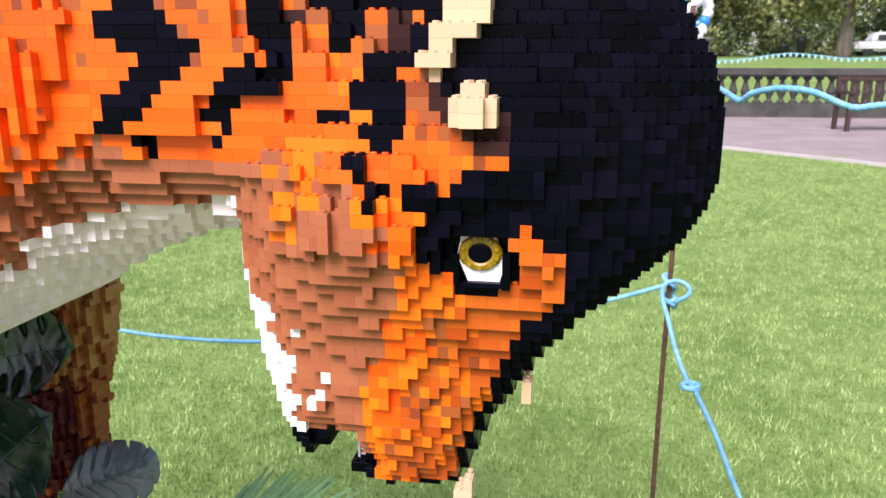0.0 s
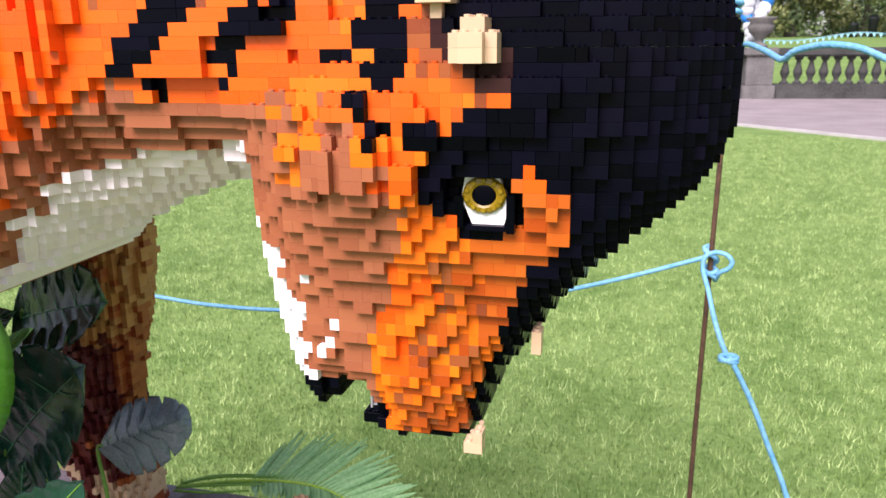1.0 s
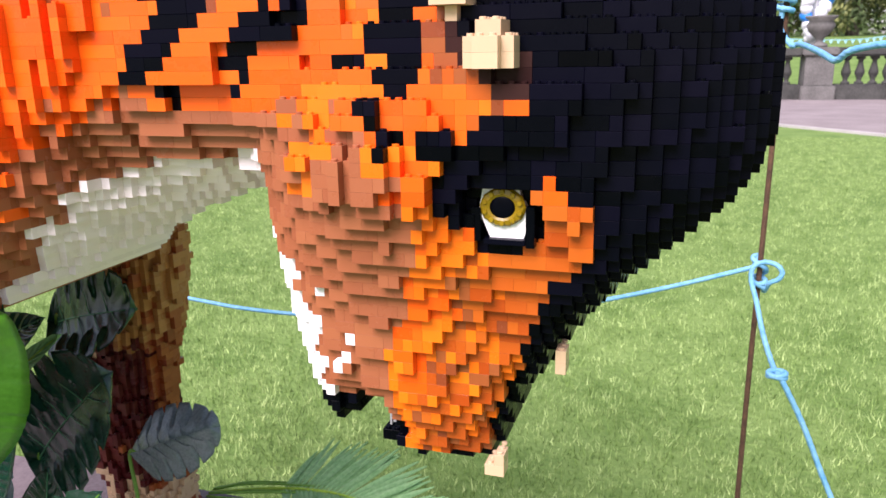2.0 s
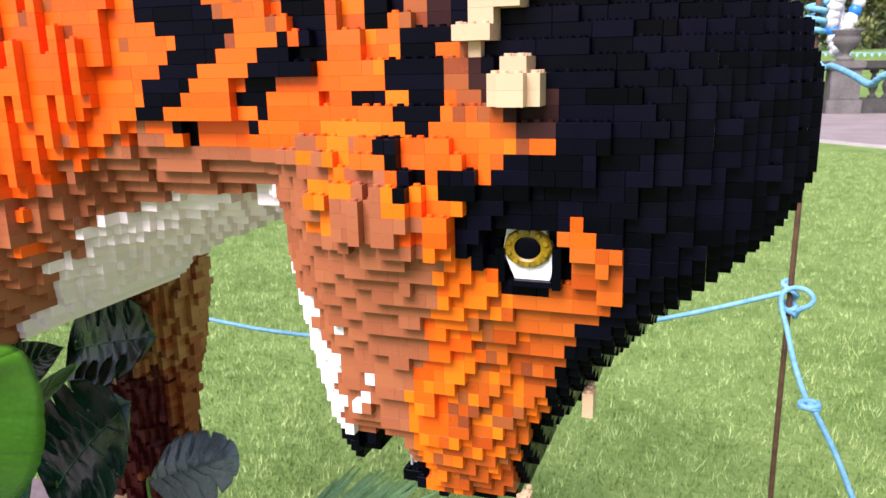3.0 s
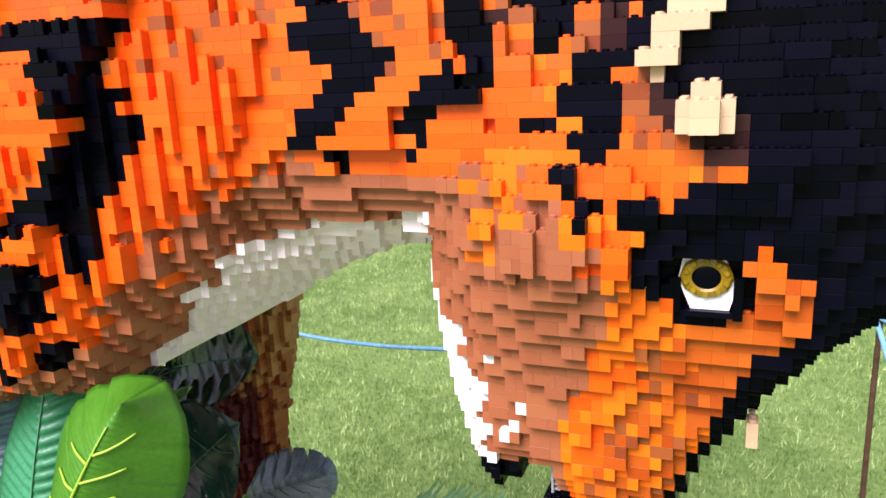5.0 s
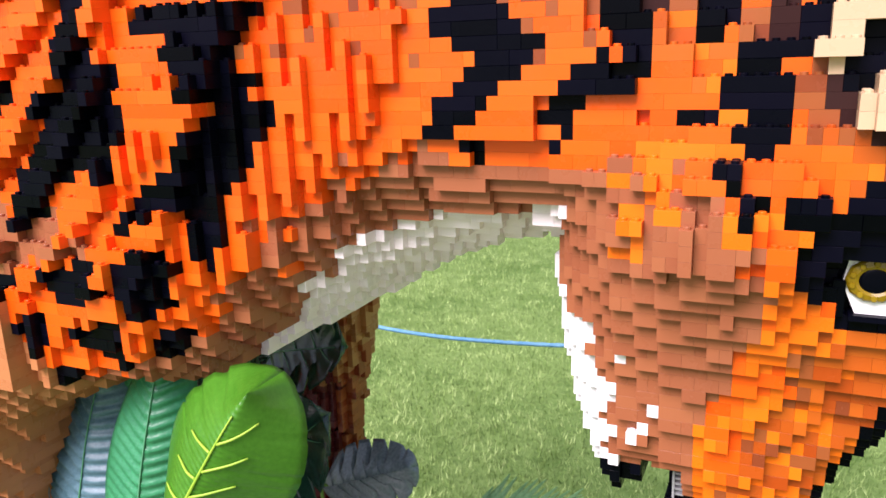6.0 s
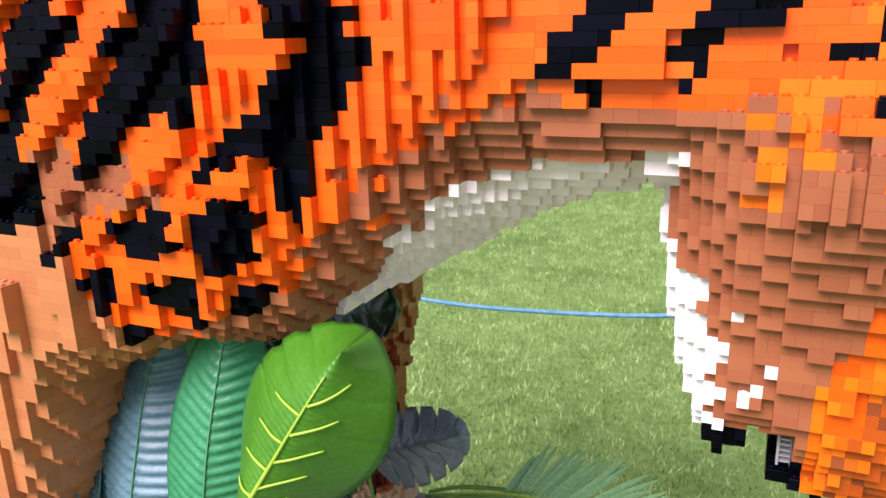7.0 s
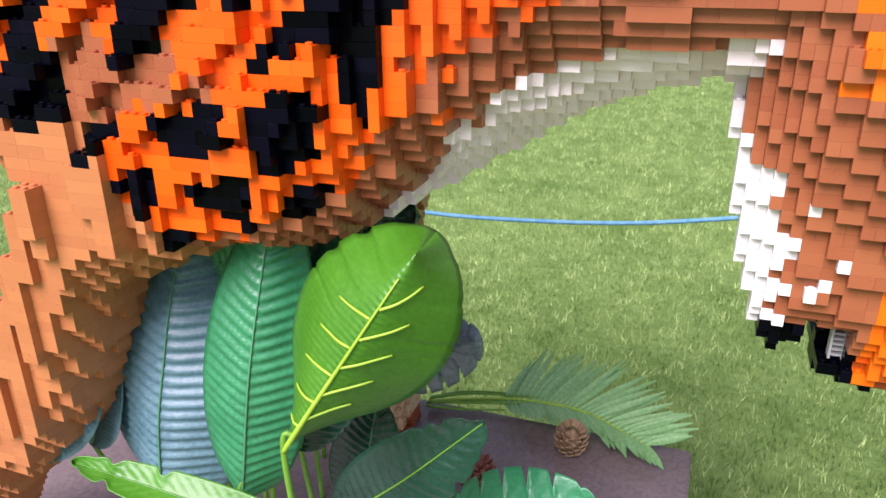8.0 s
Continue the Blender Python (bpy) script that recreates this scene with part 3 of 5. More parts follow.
def shape_cells():
    cells = {}
    for k in range(38, 137):
        for i in range(-146, 15):
            x, z = i + 0.5 + SHIFT, k + 0.5 + PHASE
            if inside_depth(x, z) <= 0:
                continue
            c = cell_colour(i, k)
            if (-28 <= i < -16 or i < -44) and c != "ivory":
                x = 2 * (i // 2) + 1 + SHIFT
            if -36 < i < -28 and 88 < k < 101 and inside_depth(i + 0.5 + SHIFT, z) < 1.1:
                c = "white"
            j = front(x, z)
            if c == "nougat":
                j += 1.7 * noise.noise(((i // 2) * 0.8, k * 0.09, 4.0)) + 0.8 * (((k + 3 * (i // 2)) % 11) / 11 - 0.5)
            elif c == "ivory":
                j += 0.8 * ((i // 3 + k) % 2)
            elif i < -72 and k > 96:
                # stepped folds above the thigh
                u = (i - 1.2 * k + 230 + 2.0 * noise.noise((i * 0.08, k * 0.1, 3.0))) / 8.0
                j += 2.0 * (0.5 - (u - math.floor(u)))
            elif i - 0.5 * k < -104:
                # strands of muscle: slanting swells that end in an overhang
                u = (i - 0.5 * k + 104 + 2.0 * noise.noise((i * 0.05, k * 0.1, 3.0)) * (i < -60)) / 14.0
                j += (0.9 + 1.5 * max(0.0, min(1.0, (k - 99) / 9))) * (0.62 - (u - math.floor(u)) ** 1.6) + 0.15 * noise.noise(((i // 2) * 1.3, k * 0.07, 9.0))
            elif -46 < i < -24 and k > 103:
                # long flat courses of the neck
                j += 1.2 * noise.noise((k * 0.83, i * 0.05, 2.0))
            else:
                j += 0.12 * noise.noise((i * 0.25, k * 0.3, 5.0))
            if c == "brown" and i < -44:
                j += 0.5 * ((i // 2) % 2)
            cells[i, k] = [round(j), c]
    # flanks and neck step outwards on the way up, so that ledges face down
    for i in range(-146, -30):
        for k in range(39, 125):
            if (i, k) in cells and (i, k - 1) in cells and cells[i, k][0] > cells[i, k - 1][0]:
                step = cells[i, k][0] - cells[i, k - 1][0]
                if step <= {"ivory": 3, "nougat": 1}.get(cells[i, k - 1][1], 1 if i - 0.75 * k > -134 or k < 96 else 0):
                    cells[i, k][0] -= step
    # slabs standing proud on the upper jaw
    for i0, i1, k0, k1 in ((-24, -21, 101, 105), (-20, -17, 100, 106), (-27, -25, 103, 104), (-22, -18, 106, 108), (-16, -14, 100, 103)):
        for k in range(k0, k1):
            for i in range(i0, i1):
                cells[i, k][0] -= 1
    for spot in WHITE_STUDS:
        cells[spot][0] = min(cells[spot][0], cells[spot[0] - 1, spot[1]][0], cells[spot[0] + 1, spot[1]][0])
    # eye socket
    for k in range(SOCKET[2], SOCKET[3]):
        for i in range(SOCKET[0] + (k < 100), SOCKET[1] + (k < 101)):
            cells[i, k] = [cells[i, k][0] + 2, "black"]
    # brow horns
    for i0, i1, k0, k1, out in ((-11, -7, 110, 112, 2), (-10, -8, 112, 113, 2), (-10, -8, 110, 112, 3), (-13, -11, 114, 117, 2), (-13, -12, 113, 114, 1), (-14, -13, 114, 115, 2),
                                (-12, -8, 117, 120, 2), (-11, -9, 116, 117, 2)):
        for k in range(k0, k1):
            for i in range(int(i0), int(i1)):
                cells[i, k] = [round(front(i + 0.5, k + 0.5)) - out, "tan"]
    # small teeth along the lip
    for i, k in ((-5, 87), (-5, 86), (-11, 77), (-11, 76), (-12, 76)):
        cells[i, k] = [72, "tan"]
    return cells


CELLS = shape_cells()


def brick_mesh(width, depth, colour):
    """One brick, front face to -y, with softened front edges."""
    key = (width, depth, colour)
    if key not in BRICKS:
        me = bpy.data.meshes.new("brick")
        v, f = brick_geometry(0, 0, 0, width, depth, s=0.00028 if colour == "black" else SOFT)
        me.from_pydata(v, [], f)
        me.materials.append(PLASTIC[colour])
        BRICKS[key] = me
    return BRICKS[key]


BRICKS = {}
GAP, SOFT = 0.00004, 0.00008


def brick_geometry(x, y, z, width, depth, height=COURSE, s=SOFT, hollow=True):
    x0, x1, z0, z1 = x + GAP, x + width * STUD - GAP, z + GAP, z + height - GAP
    y1 = y + depth * STUD
    v = [(x0, y + s, z0), (x1, y + s, z0), (x1, y + s, z1), (x0, y + s, z1),
         (x0 + s, y, z0 + s), (x1 - s, y, z0 + s), (x1 - s, y, z1 - s), (x0 + s, y, z1 - s),
         (x0, y1, z0), (x1, y1, z0), (x1, y1, z1), (x0, y1, z1)]
    if hollow:
        # open underside: a rim round a deep hollow
        w, zt = 0.0011, z0 + 0.0078
        v += [(x0 + w, y + w, z0), (x1 - w, y + w, z0), (x1 - w, y1 - w, z0), (x0 + w, y1 - w, z0),
              (x0 + w, y + w, zt), (x1 - w, y + w, zt), (x1 - w, y1 - w, zt), (x0 + w, y1 - w, zt)]
        under = [(1, 0, 12, 13), (9, 1, 13, 14), (8, 9, 14, 15), (0, 8, 15, 12),
                 (12, 16, 17, 13), (13, 17, 18, 14), (14, 18, 19, 15), (15, 19, 16, 12), (16, 19, 18, 17)]
    else:
        under = [(1, 0, 8, 9)]
    f = [(4, 5, 6, 7), (0, 1, 5, 4), (1, 2, 6, 5), (2, 3, 7, 6), (3, 0, 4, 7),
         (2, 1, 9, 10), (3, 2, 10, 11), (0, 3, 11, 8), (9, 8, 11, 10)]
    return v, f + under


class Joined:
    """Gathers pieces into one mesh with a material for each colour."""

    def __init__(self):
        self.v, self.f, self.m = [], [], []

    def add(self, vf, colour):
        v, f = vf
        n = len(self.v)
        self.v += v
        self.f += [tuple(a + n for a in q) for q in f]
        self.m += [COLOURS.index(colour)] * len(f)

    def make(self, name, parent, label="", kind="stuff"):
        me = bpy.data.meshes.new(name)
        me.from_pydata(self.v, [], self.f)
        for c in COLOURS:
            me.materials.append(PLASTIC[c])
        me.polygons.foreach_set("material_index", self.m)
        ob = new(name, me)
        ob.parent = parent
        return tagged(ob, label, kind=kind)


def stud_geometry(x, y, z, n=10, r=0.0024, h=0.0017):
    ring = [(x + r * math.cos(a), y + r * math.sin(a)) for a in (2 * math.pi * t / n for t in range(n))]
    v = [(*p, z - 0.0005) for p in ring] + [(*p, z + h - 0.0003) for p in ring] + [(x + (p[0] - x) * 0.88, y + (p[1] - y) * 0.88, z + h) for p in ring]
    f = [(t, (t + 1) % n, n + (t + 1) % n, n + t) for t in range(n)] + [(n + t, n + (t + 1) % n, 2 * n + (t + 1) % n, 2 * n + t) for t in range(n)]
    return v, f + [tuple(range(2 * n, 3 * n))]


def lay_courses(cells, joined, studs, single, pick, back, thick=2):
    """Cuts each course into bricks of stock lengths, with studs where a ledge is bare."""
    lengths = (2, 3, 4, 4, 6, 6, 8)
    for k in sorted({k for _, k in cells}):
        row = sorted(i for i, kk in cells if kk == k)
        at = 0
        while at < len(row):
            i = row[at]
            j, c = cells[i, k]
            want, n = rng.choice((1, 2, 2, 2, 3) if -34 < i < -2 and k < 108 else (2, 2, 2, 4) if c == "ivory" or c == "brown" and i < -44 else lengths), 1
            while n < want and at + n < len(row) and row[at + n] == i + n and cells[i + n, k] == [j, c]:
                n += 1
            at += n
            x, y, z = (i + SHIFT) * STUD, j * STUD, k * COURSE + LIFT
            if pick(i, k) and len(single) < 300:
                single.append((x, y, z, n, c))
            else:
                joined.add(brick_geometry(x, y, z, n, thick, s=0.00028 if c == "black" else SOFT), c)
            far = back(i, k, j)
            if far > j + thick:
                joined.add(brick_geometry(x, y + thick * STUD, z, n, far - j - thick, hollow=False), c)
            for q in range(n):
                up = cells.get((i + q, k + 1))
                bare = 3 if up is None else min(3, up[0] - j)
                for b in range(bare):
                    studs.add(stud_geometry((i + q + 0.5 + SHIFT) * STUD, (j + b + 0.5) * STUD, z + COURSE), c)


def empty(name, label, category, place=(0, 0, 0), group=""):
    ob = new(name)
    ob.location = place
    ob.empty_display_size = 0.05
    return tagged(ob, label, category, group)


def part(name, bm, material, parent, label="", smooth=False):
    """Links a bmesh as one mesh object under a thing or a part."""
    me = bpy.data.meshes.new(name)
    bm.to_mesh(me)
    bm.free()
    if smooth:
        me.shade_smooth()
    me.materials.append(material)
    ob = new(name, me)
    ob.parent = parent
    if label:
        ob["label"] = label
    return ob


sculpture = empty("brick_sculpture", "orange and black striped dinosaur built of plastic bricks, head bowed", "sculpture")
body_work, body_studs, loose = Joined(), Joined(), []
lay_courses(CELLS, body_work, body_studs, loose, lambda i, k: -24 < i < 4 and 91 <= k < 109,
            lambda i, k, j: j + 2 if CELLS[i, k][1] == "tan" and k < 90 else round(2 * middle(i + 0.5, k + 0.5)) - j)
body_work.make("brickwork", sculpture)
body_studs.make("studs", sculpture)
for x, y, z, n, c in loose:
    ob = new("brick", brick_mesh(n, 2, c))
    ob.location = (x, y, z)
    ob.parent = sculpture



# ---- eye ----
def box_bm(x0, x1, y0, y1, z0, z1, bevel=0.0, bm=None):
    bm = bm or bmesh.new()
    r = bmesh.ops.create_cube(bm, size=1, matrix=Matrix.LocRotScale(((x0 + x1) / 2, (y0 + y1) / 2, (z0 + z1) / 2), None, (x1 - x0, y1 - y0, z1 - z0)))
    if bevel:
        bmesh.ops.bevel(bm, geom=list({e for v in r["verts"] for e in v.link_edges}), offset=bevel, segments=2, affect="EDGES")
    return bm


def lathe_bm(profile, n=20, bm=None, m=Matrix()):
    """A turned shape from (radius, height) pairs."""
    bm = bm or bmesh.new()
    rings = [[bm.verts.new(m @ Vector((r * math.cos(a), r * math.sin(a), h))) for a in (2 * math.pi * t / n for t in range(n))] for r, h in profile]
    for p, q in zip(rings, rings[1:]):
        for t in range(n):
            bm.faces.new((p[t], p[(t + 1) % n], q[(t + 1) % n], q[t]))
    bm.faces.new(rings[0][::-1])
    bm.faces.new(rings[-1])
    return bm


def smooth_path(points, per=8):
    p = [Vector(a) for a in points]
    p = [2 * p[0] - p[1], *p, 2 * p[-1] - p[-2]]
    out = []
    for a, b, c, d in zip(p, p[1:], p[2:], p[3:]):
        for s in range(per):
            t = s / per
            out.append(0.5 * (2 * b + (c - a) * t + (2 * a - 5 * b + 4 * c - d) * t * t + (3 * b - a - 3 * c + d) * t ** 3))
    return out + [p[-2]]


def tube_bm(points, r0, r1=None, n=8, per=8, twist=0.0, lay=0.0, bm=None):
    """A tapering tube along a smooth path; twist and lay give it rope strands."""
    bm = bm or bmesh.new()
    path = smooth_path(points, per)
    r1 = r0 if r1 is None else r1
    up, rings, run = Vector((0.13, 0.31, 0.94)), [], 0.0
    for s, p in enumerate(path):
        d = (path[min(s + 1, len(path) - 1)] - path[max(s - 1, 0)]).normalized()
        run += (p - path[s - 1]).length if s else 0
        side = d.cross(up).normalized()
        up = side.cross(d).normalized()
        r = r0 + (r1 - r0) * s / (len(path) - 1)
        rings.append([bm.verts.new(p + (side * math.cos(a) + up * math.sin(a)) * r * (1 + lay * math.cos(3 * a + run * twist))) for a in (2 * math.pi * t / n for t in range(n))])
    for a, b in zip(rings, rings[1:]):
        for t in range(n):
            bm.faces.new((a[t], a[(t + 1) % n], b[(t + 1) % n], b[t]))
    bm.faces.new(rings[0][::-1])
    bm.faces.new(rings[-1])
    return bm


# the eye sits in the socket, facing out of the cheek
EYE_X, EYE_Y, EYE_Z = -8.3 * STUD, 65.5 * STUD, 100.55 * COURSE
bm = bmesh.new()
prof = [(-0.0135, 0.0165), (0.0105, 0.0165), (0.0185, -0.004), (0.0145, -0.0185), (-0.0085, -0.0185), (-0.0165, 0.0)]
lo = [bm.verts.new((EYE_X + a, EYE_Y, EYE_Z + b)) for a, b in prof]
hi = [bm.verts.new((EYE_X + a, EYE_Y + 0.008, EYE_Z + b)) for a, b in prof]
bm.faces.new(lo[::-1])
bm.faces.new(hi)
for t in range(6):
    bm.faces.new((lo[t], hi[t], hi[(t + 1) % 6], lo[(t + 1) % 6]))
bmesh.ops.recalc_face_normals(bm, faces=bm.faces)
eye = part("eye", bm, PLASTIC["white"], sculpture, "white faceted eye with yellow iris ring")
turn_out = Matrix.Translation((EYE_X + 0.0005, EYE_Y - 0.0005, EYE_Z + 0.003)) @ pose(0, 0, 0, 90, 0, 0)
ring = bmesh.new()
n = 40
loops = []
for t in range(n):
    a = 2 * math.pi * t / n
    bump = 1 + 0.035 * max(0, math.cos(10 * a))
    loops.append([ring.verts.new(turn_out @ Vector((r * math.cos(a) * 1.12, r * math.sin(a) * 0.95, h))) for r, h in
                  ((0.0075, 0), (0.0078, 0.0026), (0.0095, 0.0036), (0.0125 * bump, 0.0030), (0.0138 * bump, 0.0014), (0.0138 * bump, 0))])
for a, b in zip(loops, loops[1:] + loops[:1]):
    for t in range(5):
        ring.faces.new((a[t], b[t], b[t + 1], a[t + 1]))
for t in range(10):
    a = 2 * math.pi * (t + 0.5) / 10
    lathe_bm([(0.0019, 0.002), (0.0019, 0.0042), (0.0015, 0.0047)], 8, ring, turn_out @ Matrix.Translation((0.0112 * math.cos(a) * 1.12, 0.0112 * math.sin(a) * 0.95, 0)))
part("iris", ring, PLASTIC["yellow"], eye, "dull yellow iris ring")
pup = lathe_bm([(0.0088, 0.0), (0.0088, 0.0022), (0.006, 0.0029), (0.002, 0.0031)], 28, m=turn_out)
part("pupil", pup, PLASTIC["black"], eye, "glossy black pupil", True)
for a, b in (((-0.0215, 0.003, -0.021), (-0.0145, 0.01, 0.002)), ((0.0165, 0.002, -0.024), (0.0225, 0.01, 0.004)), ((-0.012, 0.001, -0.0225), (0.0165, 0.01, -0.0187))):
    lid = box_bm(EYE_X + a[0], EYE_X + b[0], EYE_Y - 0.006 + a[1], EYE_Y + b[1], EYE_Z + a[2], EYE_Z + b[2], 0.0004)
    part("eyelid", lid, PLASTIC["black"], sculpture)

# ribbed grey strip inside the mouth
strip = bmesh.new()
for x in (-22.75, -21.55):
    box_bm((x - 0.12) * STUD, (x + 0.12) * STUD, 0.594, 0.604, 78.7 * COURSE, 81.6 * COURSE, 0.0003, strip)
for q in range(6):
    box_bm(-22.7 * STUD, -21.6 * STUD, 0.596, 0.602, (78.9 + 0.48 * q) * COURSE, (79.1 + 0.48 * q) * COURSE, 0.0003, strip)
part("mouth_strip", strip, noisy("grey_strip_plastic", (0.3, 0.3, 0.31), (0.42, 0.42, 0.43), 30, 200, 0.4, 0.1, 0.001), sculpture, "small ribbed light grey strip")

# ---- plinth ----
PLINTH_Z = 0.3648
BOARD = noisy("varnished_brown_board", (0.13, 0.098, 0.096), (0.23, 0.178, 0.175), 6, 160, 0.17, 0.08, 0.002)
plinth = empty("plinth", "low brown painted wooden display plinth on the lawn", "plinth")
part("top_board", box_bm(-1.9, -0.258, 0.2, 0.986, PLINTH_Z - 0.02, PLINTH_Z, 0.003), BOARD, plinth)
part("front_board", box_bm(-1.88, -0.28, 0.22, 0.24, 0, PLINTH_Z - 0.02, 0.002), BOARD, plinth)
part("back_board", box_bm(-1.88, -0.28, 0.946, 0.966, 0, PLINTH_Z - 0.02, 0.002), BOARD, plinth)
part("side_board", box_bm(-0.28, -0.26, 0.22, 0.966, 0, PLINTH_Z - 0.02, 0.002), BOARD, plinth)
part("side_board", box_bm(-1.9, -1.88, 0.22, 0.966, 0, PLINTH_Z - 0.02, 0.002), BOARD, plinth)


# ---- brick trunk behind the leaves ----
def trunk_cells():
    cells = {}
    for k in range(38, 92):
        z = (k + 0.5) * COURSE
        u = (z - 0.365) / 0.5
        right = -0.705 + 0.06 * min(1, u / 0.62) + 0.012 * math.sin(u * 9) + 0.045 * max(0, 1 - u / 0.2)
        left = right - 0.13 - 0.06 * u
        mid, half = (left + right) / 2, (right - left) / 2
        for i in range(int(left / STUD), int(right / STUD)):
            e = ((i + 0.5) * STUD - mid) / half
            if abs(e) >= 1:
                continue
            j = 114 - 10 * math.sqrt(1 - e * e) * (1.0 if k > 68 else 0.8) + 2.2 * (((i + 0.7 * k + 3 * noise.noise((i * 0.1, k * 0.1, 2.0))) / 5.0) % 1.0)
            edge = 70 + 5 * noise.noise((i * 0.3, 1.0, 4.0))
            if k > edge:
                c = "ochre" if rng.random() < 0.85 else "cinnamon"
            elif k > edge - 3 and rng.random() < 0.14:
                c = "tan"
            elif e > 0.74:
                c = "cinnamon"
            else:
                c = "maroon" if rng.random() < 0.94 else "cinnamon"
            if k < 48 and noise.noise((i * 0.25, k * 0.2, 8.0)) > 0.0:
                c = "tan"
            cells[i, k] = [round(j), c]
    return cells


trunk = empty("tree_stump", "brown and dark red tree stump built of plastic bricks", "tree stump", (0, 0, 0))
trunk_work, trunk_studs = Joined(), Joined()
lay_courses(trunk_cells(), trunk_work, trunk_studs, [], lambda i, k: False, lambda i, k, j: 2 * 114 - j, 2)
trunk_work.make("brickwork", trunk)
trunk_studs.make("studs", trunk)


# ---- plants ----
def leaf_mat(name, dark, light, rough=0.38, scale=18):
    m = noisy(name, dark, light, scale, 260, rough, 0.25, 0.0012, spread=(0.3, 0.7))
    b = m.node_tree.nodes["Principled BSDF"]
    b.inputs["Subsurface Weight"].default_value = 0.0
    return m


LEAF = {
    "bright": leaf_mat("bright_leaf", (0.035, 0.16, 0.008), (0.075, 0.26, 0.02), 0.33),
    "green": leaf_mat("green_leaf", (0.012, 0.15, 0.06), (0.045, 0.31, 0.13), 0.32),
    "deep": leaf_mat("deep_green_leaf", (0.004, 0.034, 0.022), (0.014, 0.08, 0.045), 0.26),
    "slate": leaf_mat("slate_green_leaf", (0.045, 0.13, 0.16), (0.17, 0.31, 0.37), 0.36),
    "grey": leaf_mat("grey_green_leaf", (0.09, 0.13, 0.14), (0.24, 0.31, 0.33), 0.2),
    "rib": leaf_mat("pale_leaf_rib", (0.28, 0.5, 0.03), (0.42, 0.62, 0.07), 0.5),
    "dim_rib": leaf_mat("dim_leaf_rib", (0.05, 0.24, 0.12), (0.1, 0.34, 0.17), 0.4),
    "stem": leaf_mat("leaf_stem", (0.1, 0.27, 0.02), (0.2, 0.42, 0.05), 0.45),
    "frond": leaf_mat("palm_green", (0.11, 0.33, 0.085), (0.36, 0.62, 0.28), 0.42),
}


def leaf_frame(base, tip, face):
    b, t = Vector(base), Vector(tip)
    d = (t - b).normalized()
    side = d.cross(Vector(face)).normalized()
    return b, (t - b).length, d, side, side.cross(d).normalized()


def leaf(label, base, tip, width, face=(0, -1, 0.25), colour="green", rib="dim_rib", root=None, arch=0.12, fold=0.10, ribs=26, slits=0, point=0.7, veins=0, belly=0.85, rake=2.2,
         ragged=0.0, relief=0.0017, category="leaf plant", sag=0.0, seed=1):
    """A plant leaf: a folded, arched blade with corrugated veins, its midrib and its stalk."""
    b, length, d, side, out = leaf_frame(base, tip, face)
    thing = empty("artificial_leaf", label, category, b, "artificial leaves round the plinth")
    inv = Matrix.Translation(-b)
    rnd = random.Random(seed)

    def place(u, v):
        w = width * (math.sin(math.pi * min(1, max(0, u)) ** belly) ** point if 0 < u < 1 else 0)
        if slits:
            s = (u * slits) % 1.0
            deep = max(0.0, 1 - abs(s - 0.5) / 0.13) * min(1, 5 * u * (1 - u))
            w *= 1 - 0.45 * deep * min(1, max(0, abs(v) - 0.25) * 3)
        if ragged and u > 0.6:
            w *= 1 - ragged * max(0, noise.noise((u * 16, seed + (3 if v > 0 else 0), 1)))
        h = arch * length * math.sin(math.pi * u * 0.9) - sag * length * u * u + fold * width * abs(v) ** 1.3
        h += (0.0006 if veins or slits else relief) * math.sin(2 * math.pi * (u * ribs - abs(v) * rake)) * (1 - abs(v) ** 4) * (abs(v) > 0.02)
        h += 0.05 * width * noise.noise((u * 3, v * 1.5, seed * 3.1))
        return d * (u * length) + side * (v * w) + out * h

    bm = bmesh.new()
    nu, nv = max(84, ribs * 5), 20
    g = [[bm.verts.new(place(a / nu, 2 * c / nv - 1)) for c in range(nv + 1)] for a in range(nu + 1)]
    for a in range(nu):
        for c in range(nv):
            bm.faces.new((g[a][c], g[a][c + 1], g[a + 1][c + 1], g[a + 1][c]))
    bmesh.ops.remove_doubles(bm, verts=bm.verts, dist=1e-6)
    blade = part("blade", bm, LEAF[colour], thing, "", True)
    sol = blade.modifiers.new("thick", "SOLIDIFY")
    sol.thickness = 0.0007
    mid = [place(a / 10, 0) + out * 0.0008 for a in range(11)]
    part("midrib", tube_bm(mid[: 10 if veins else 11], 0.0022 if rib == "rib" else 0.0011, 0.0006, 8, 4), LEAF[rib], thing, "pale yellow-green midrib" if rib == "rib" else "", True)
    for s in range(veins):
        u = 0.16 + 0.56 * s / max(1, veins - 1)
        for sg in (-1, 1):
            uu = u + (0.05 if sg > 0 else 0)
            pts = [place(uu + (-0.05 if sg < 0 else 0.12) * q / 3, sg * (0.02 + (0.46 if sg < 0 else 0.4) * q / 3)) + out * (0.0018 if q else 0.001) for q in range(4)]
            part("vein", tube_bm(pts, 0.0012 if rib == "rib" else 0.0009, 0.0008 if rib == "rib" else 0.0004, 6, 3), LEAF[rib], thing, "", True)
    if root is not None:
        r = Vector(root) - b
        part("stalk", tube_bm([r, r * 0.5 + Vector((0.004, 0.0, 0.01)), Vector((0, 0, 0)), d * (0.1 * length)], 0.0035, 0.0018, 8, 6), LEAF["stem"], thing, "", True)
    return thing


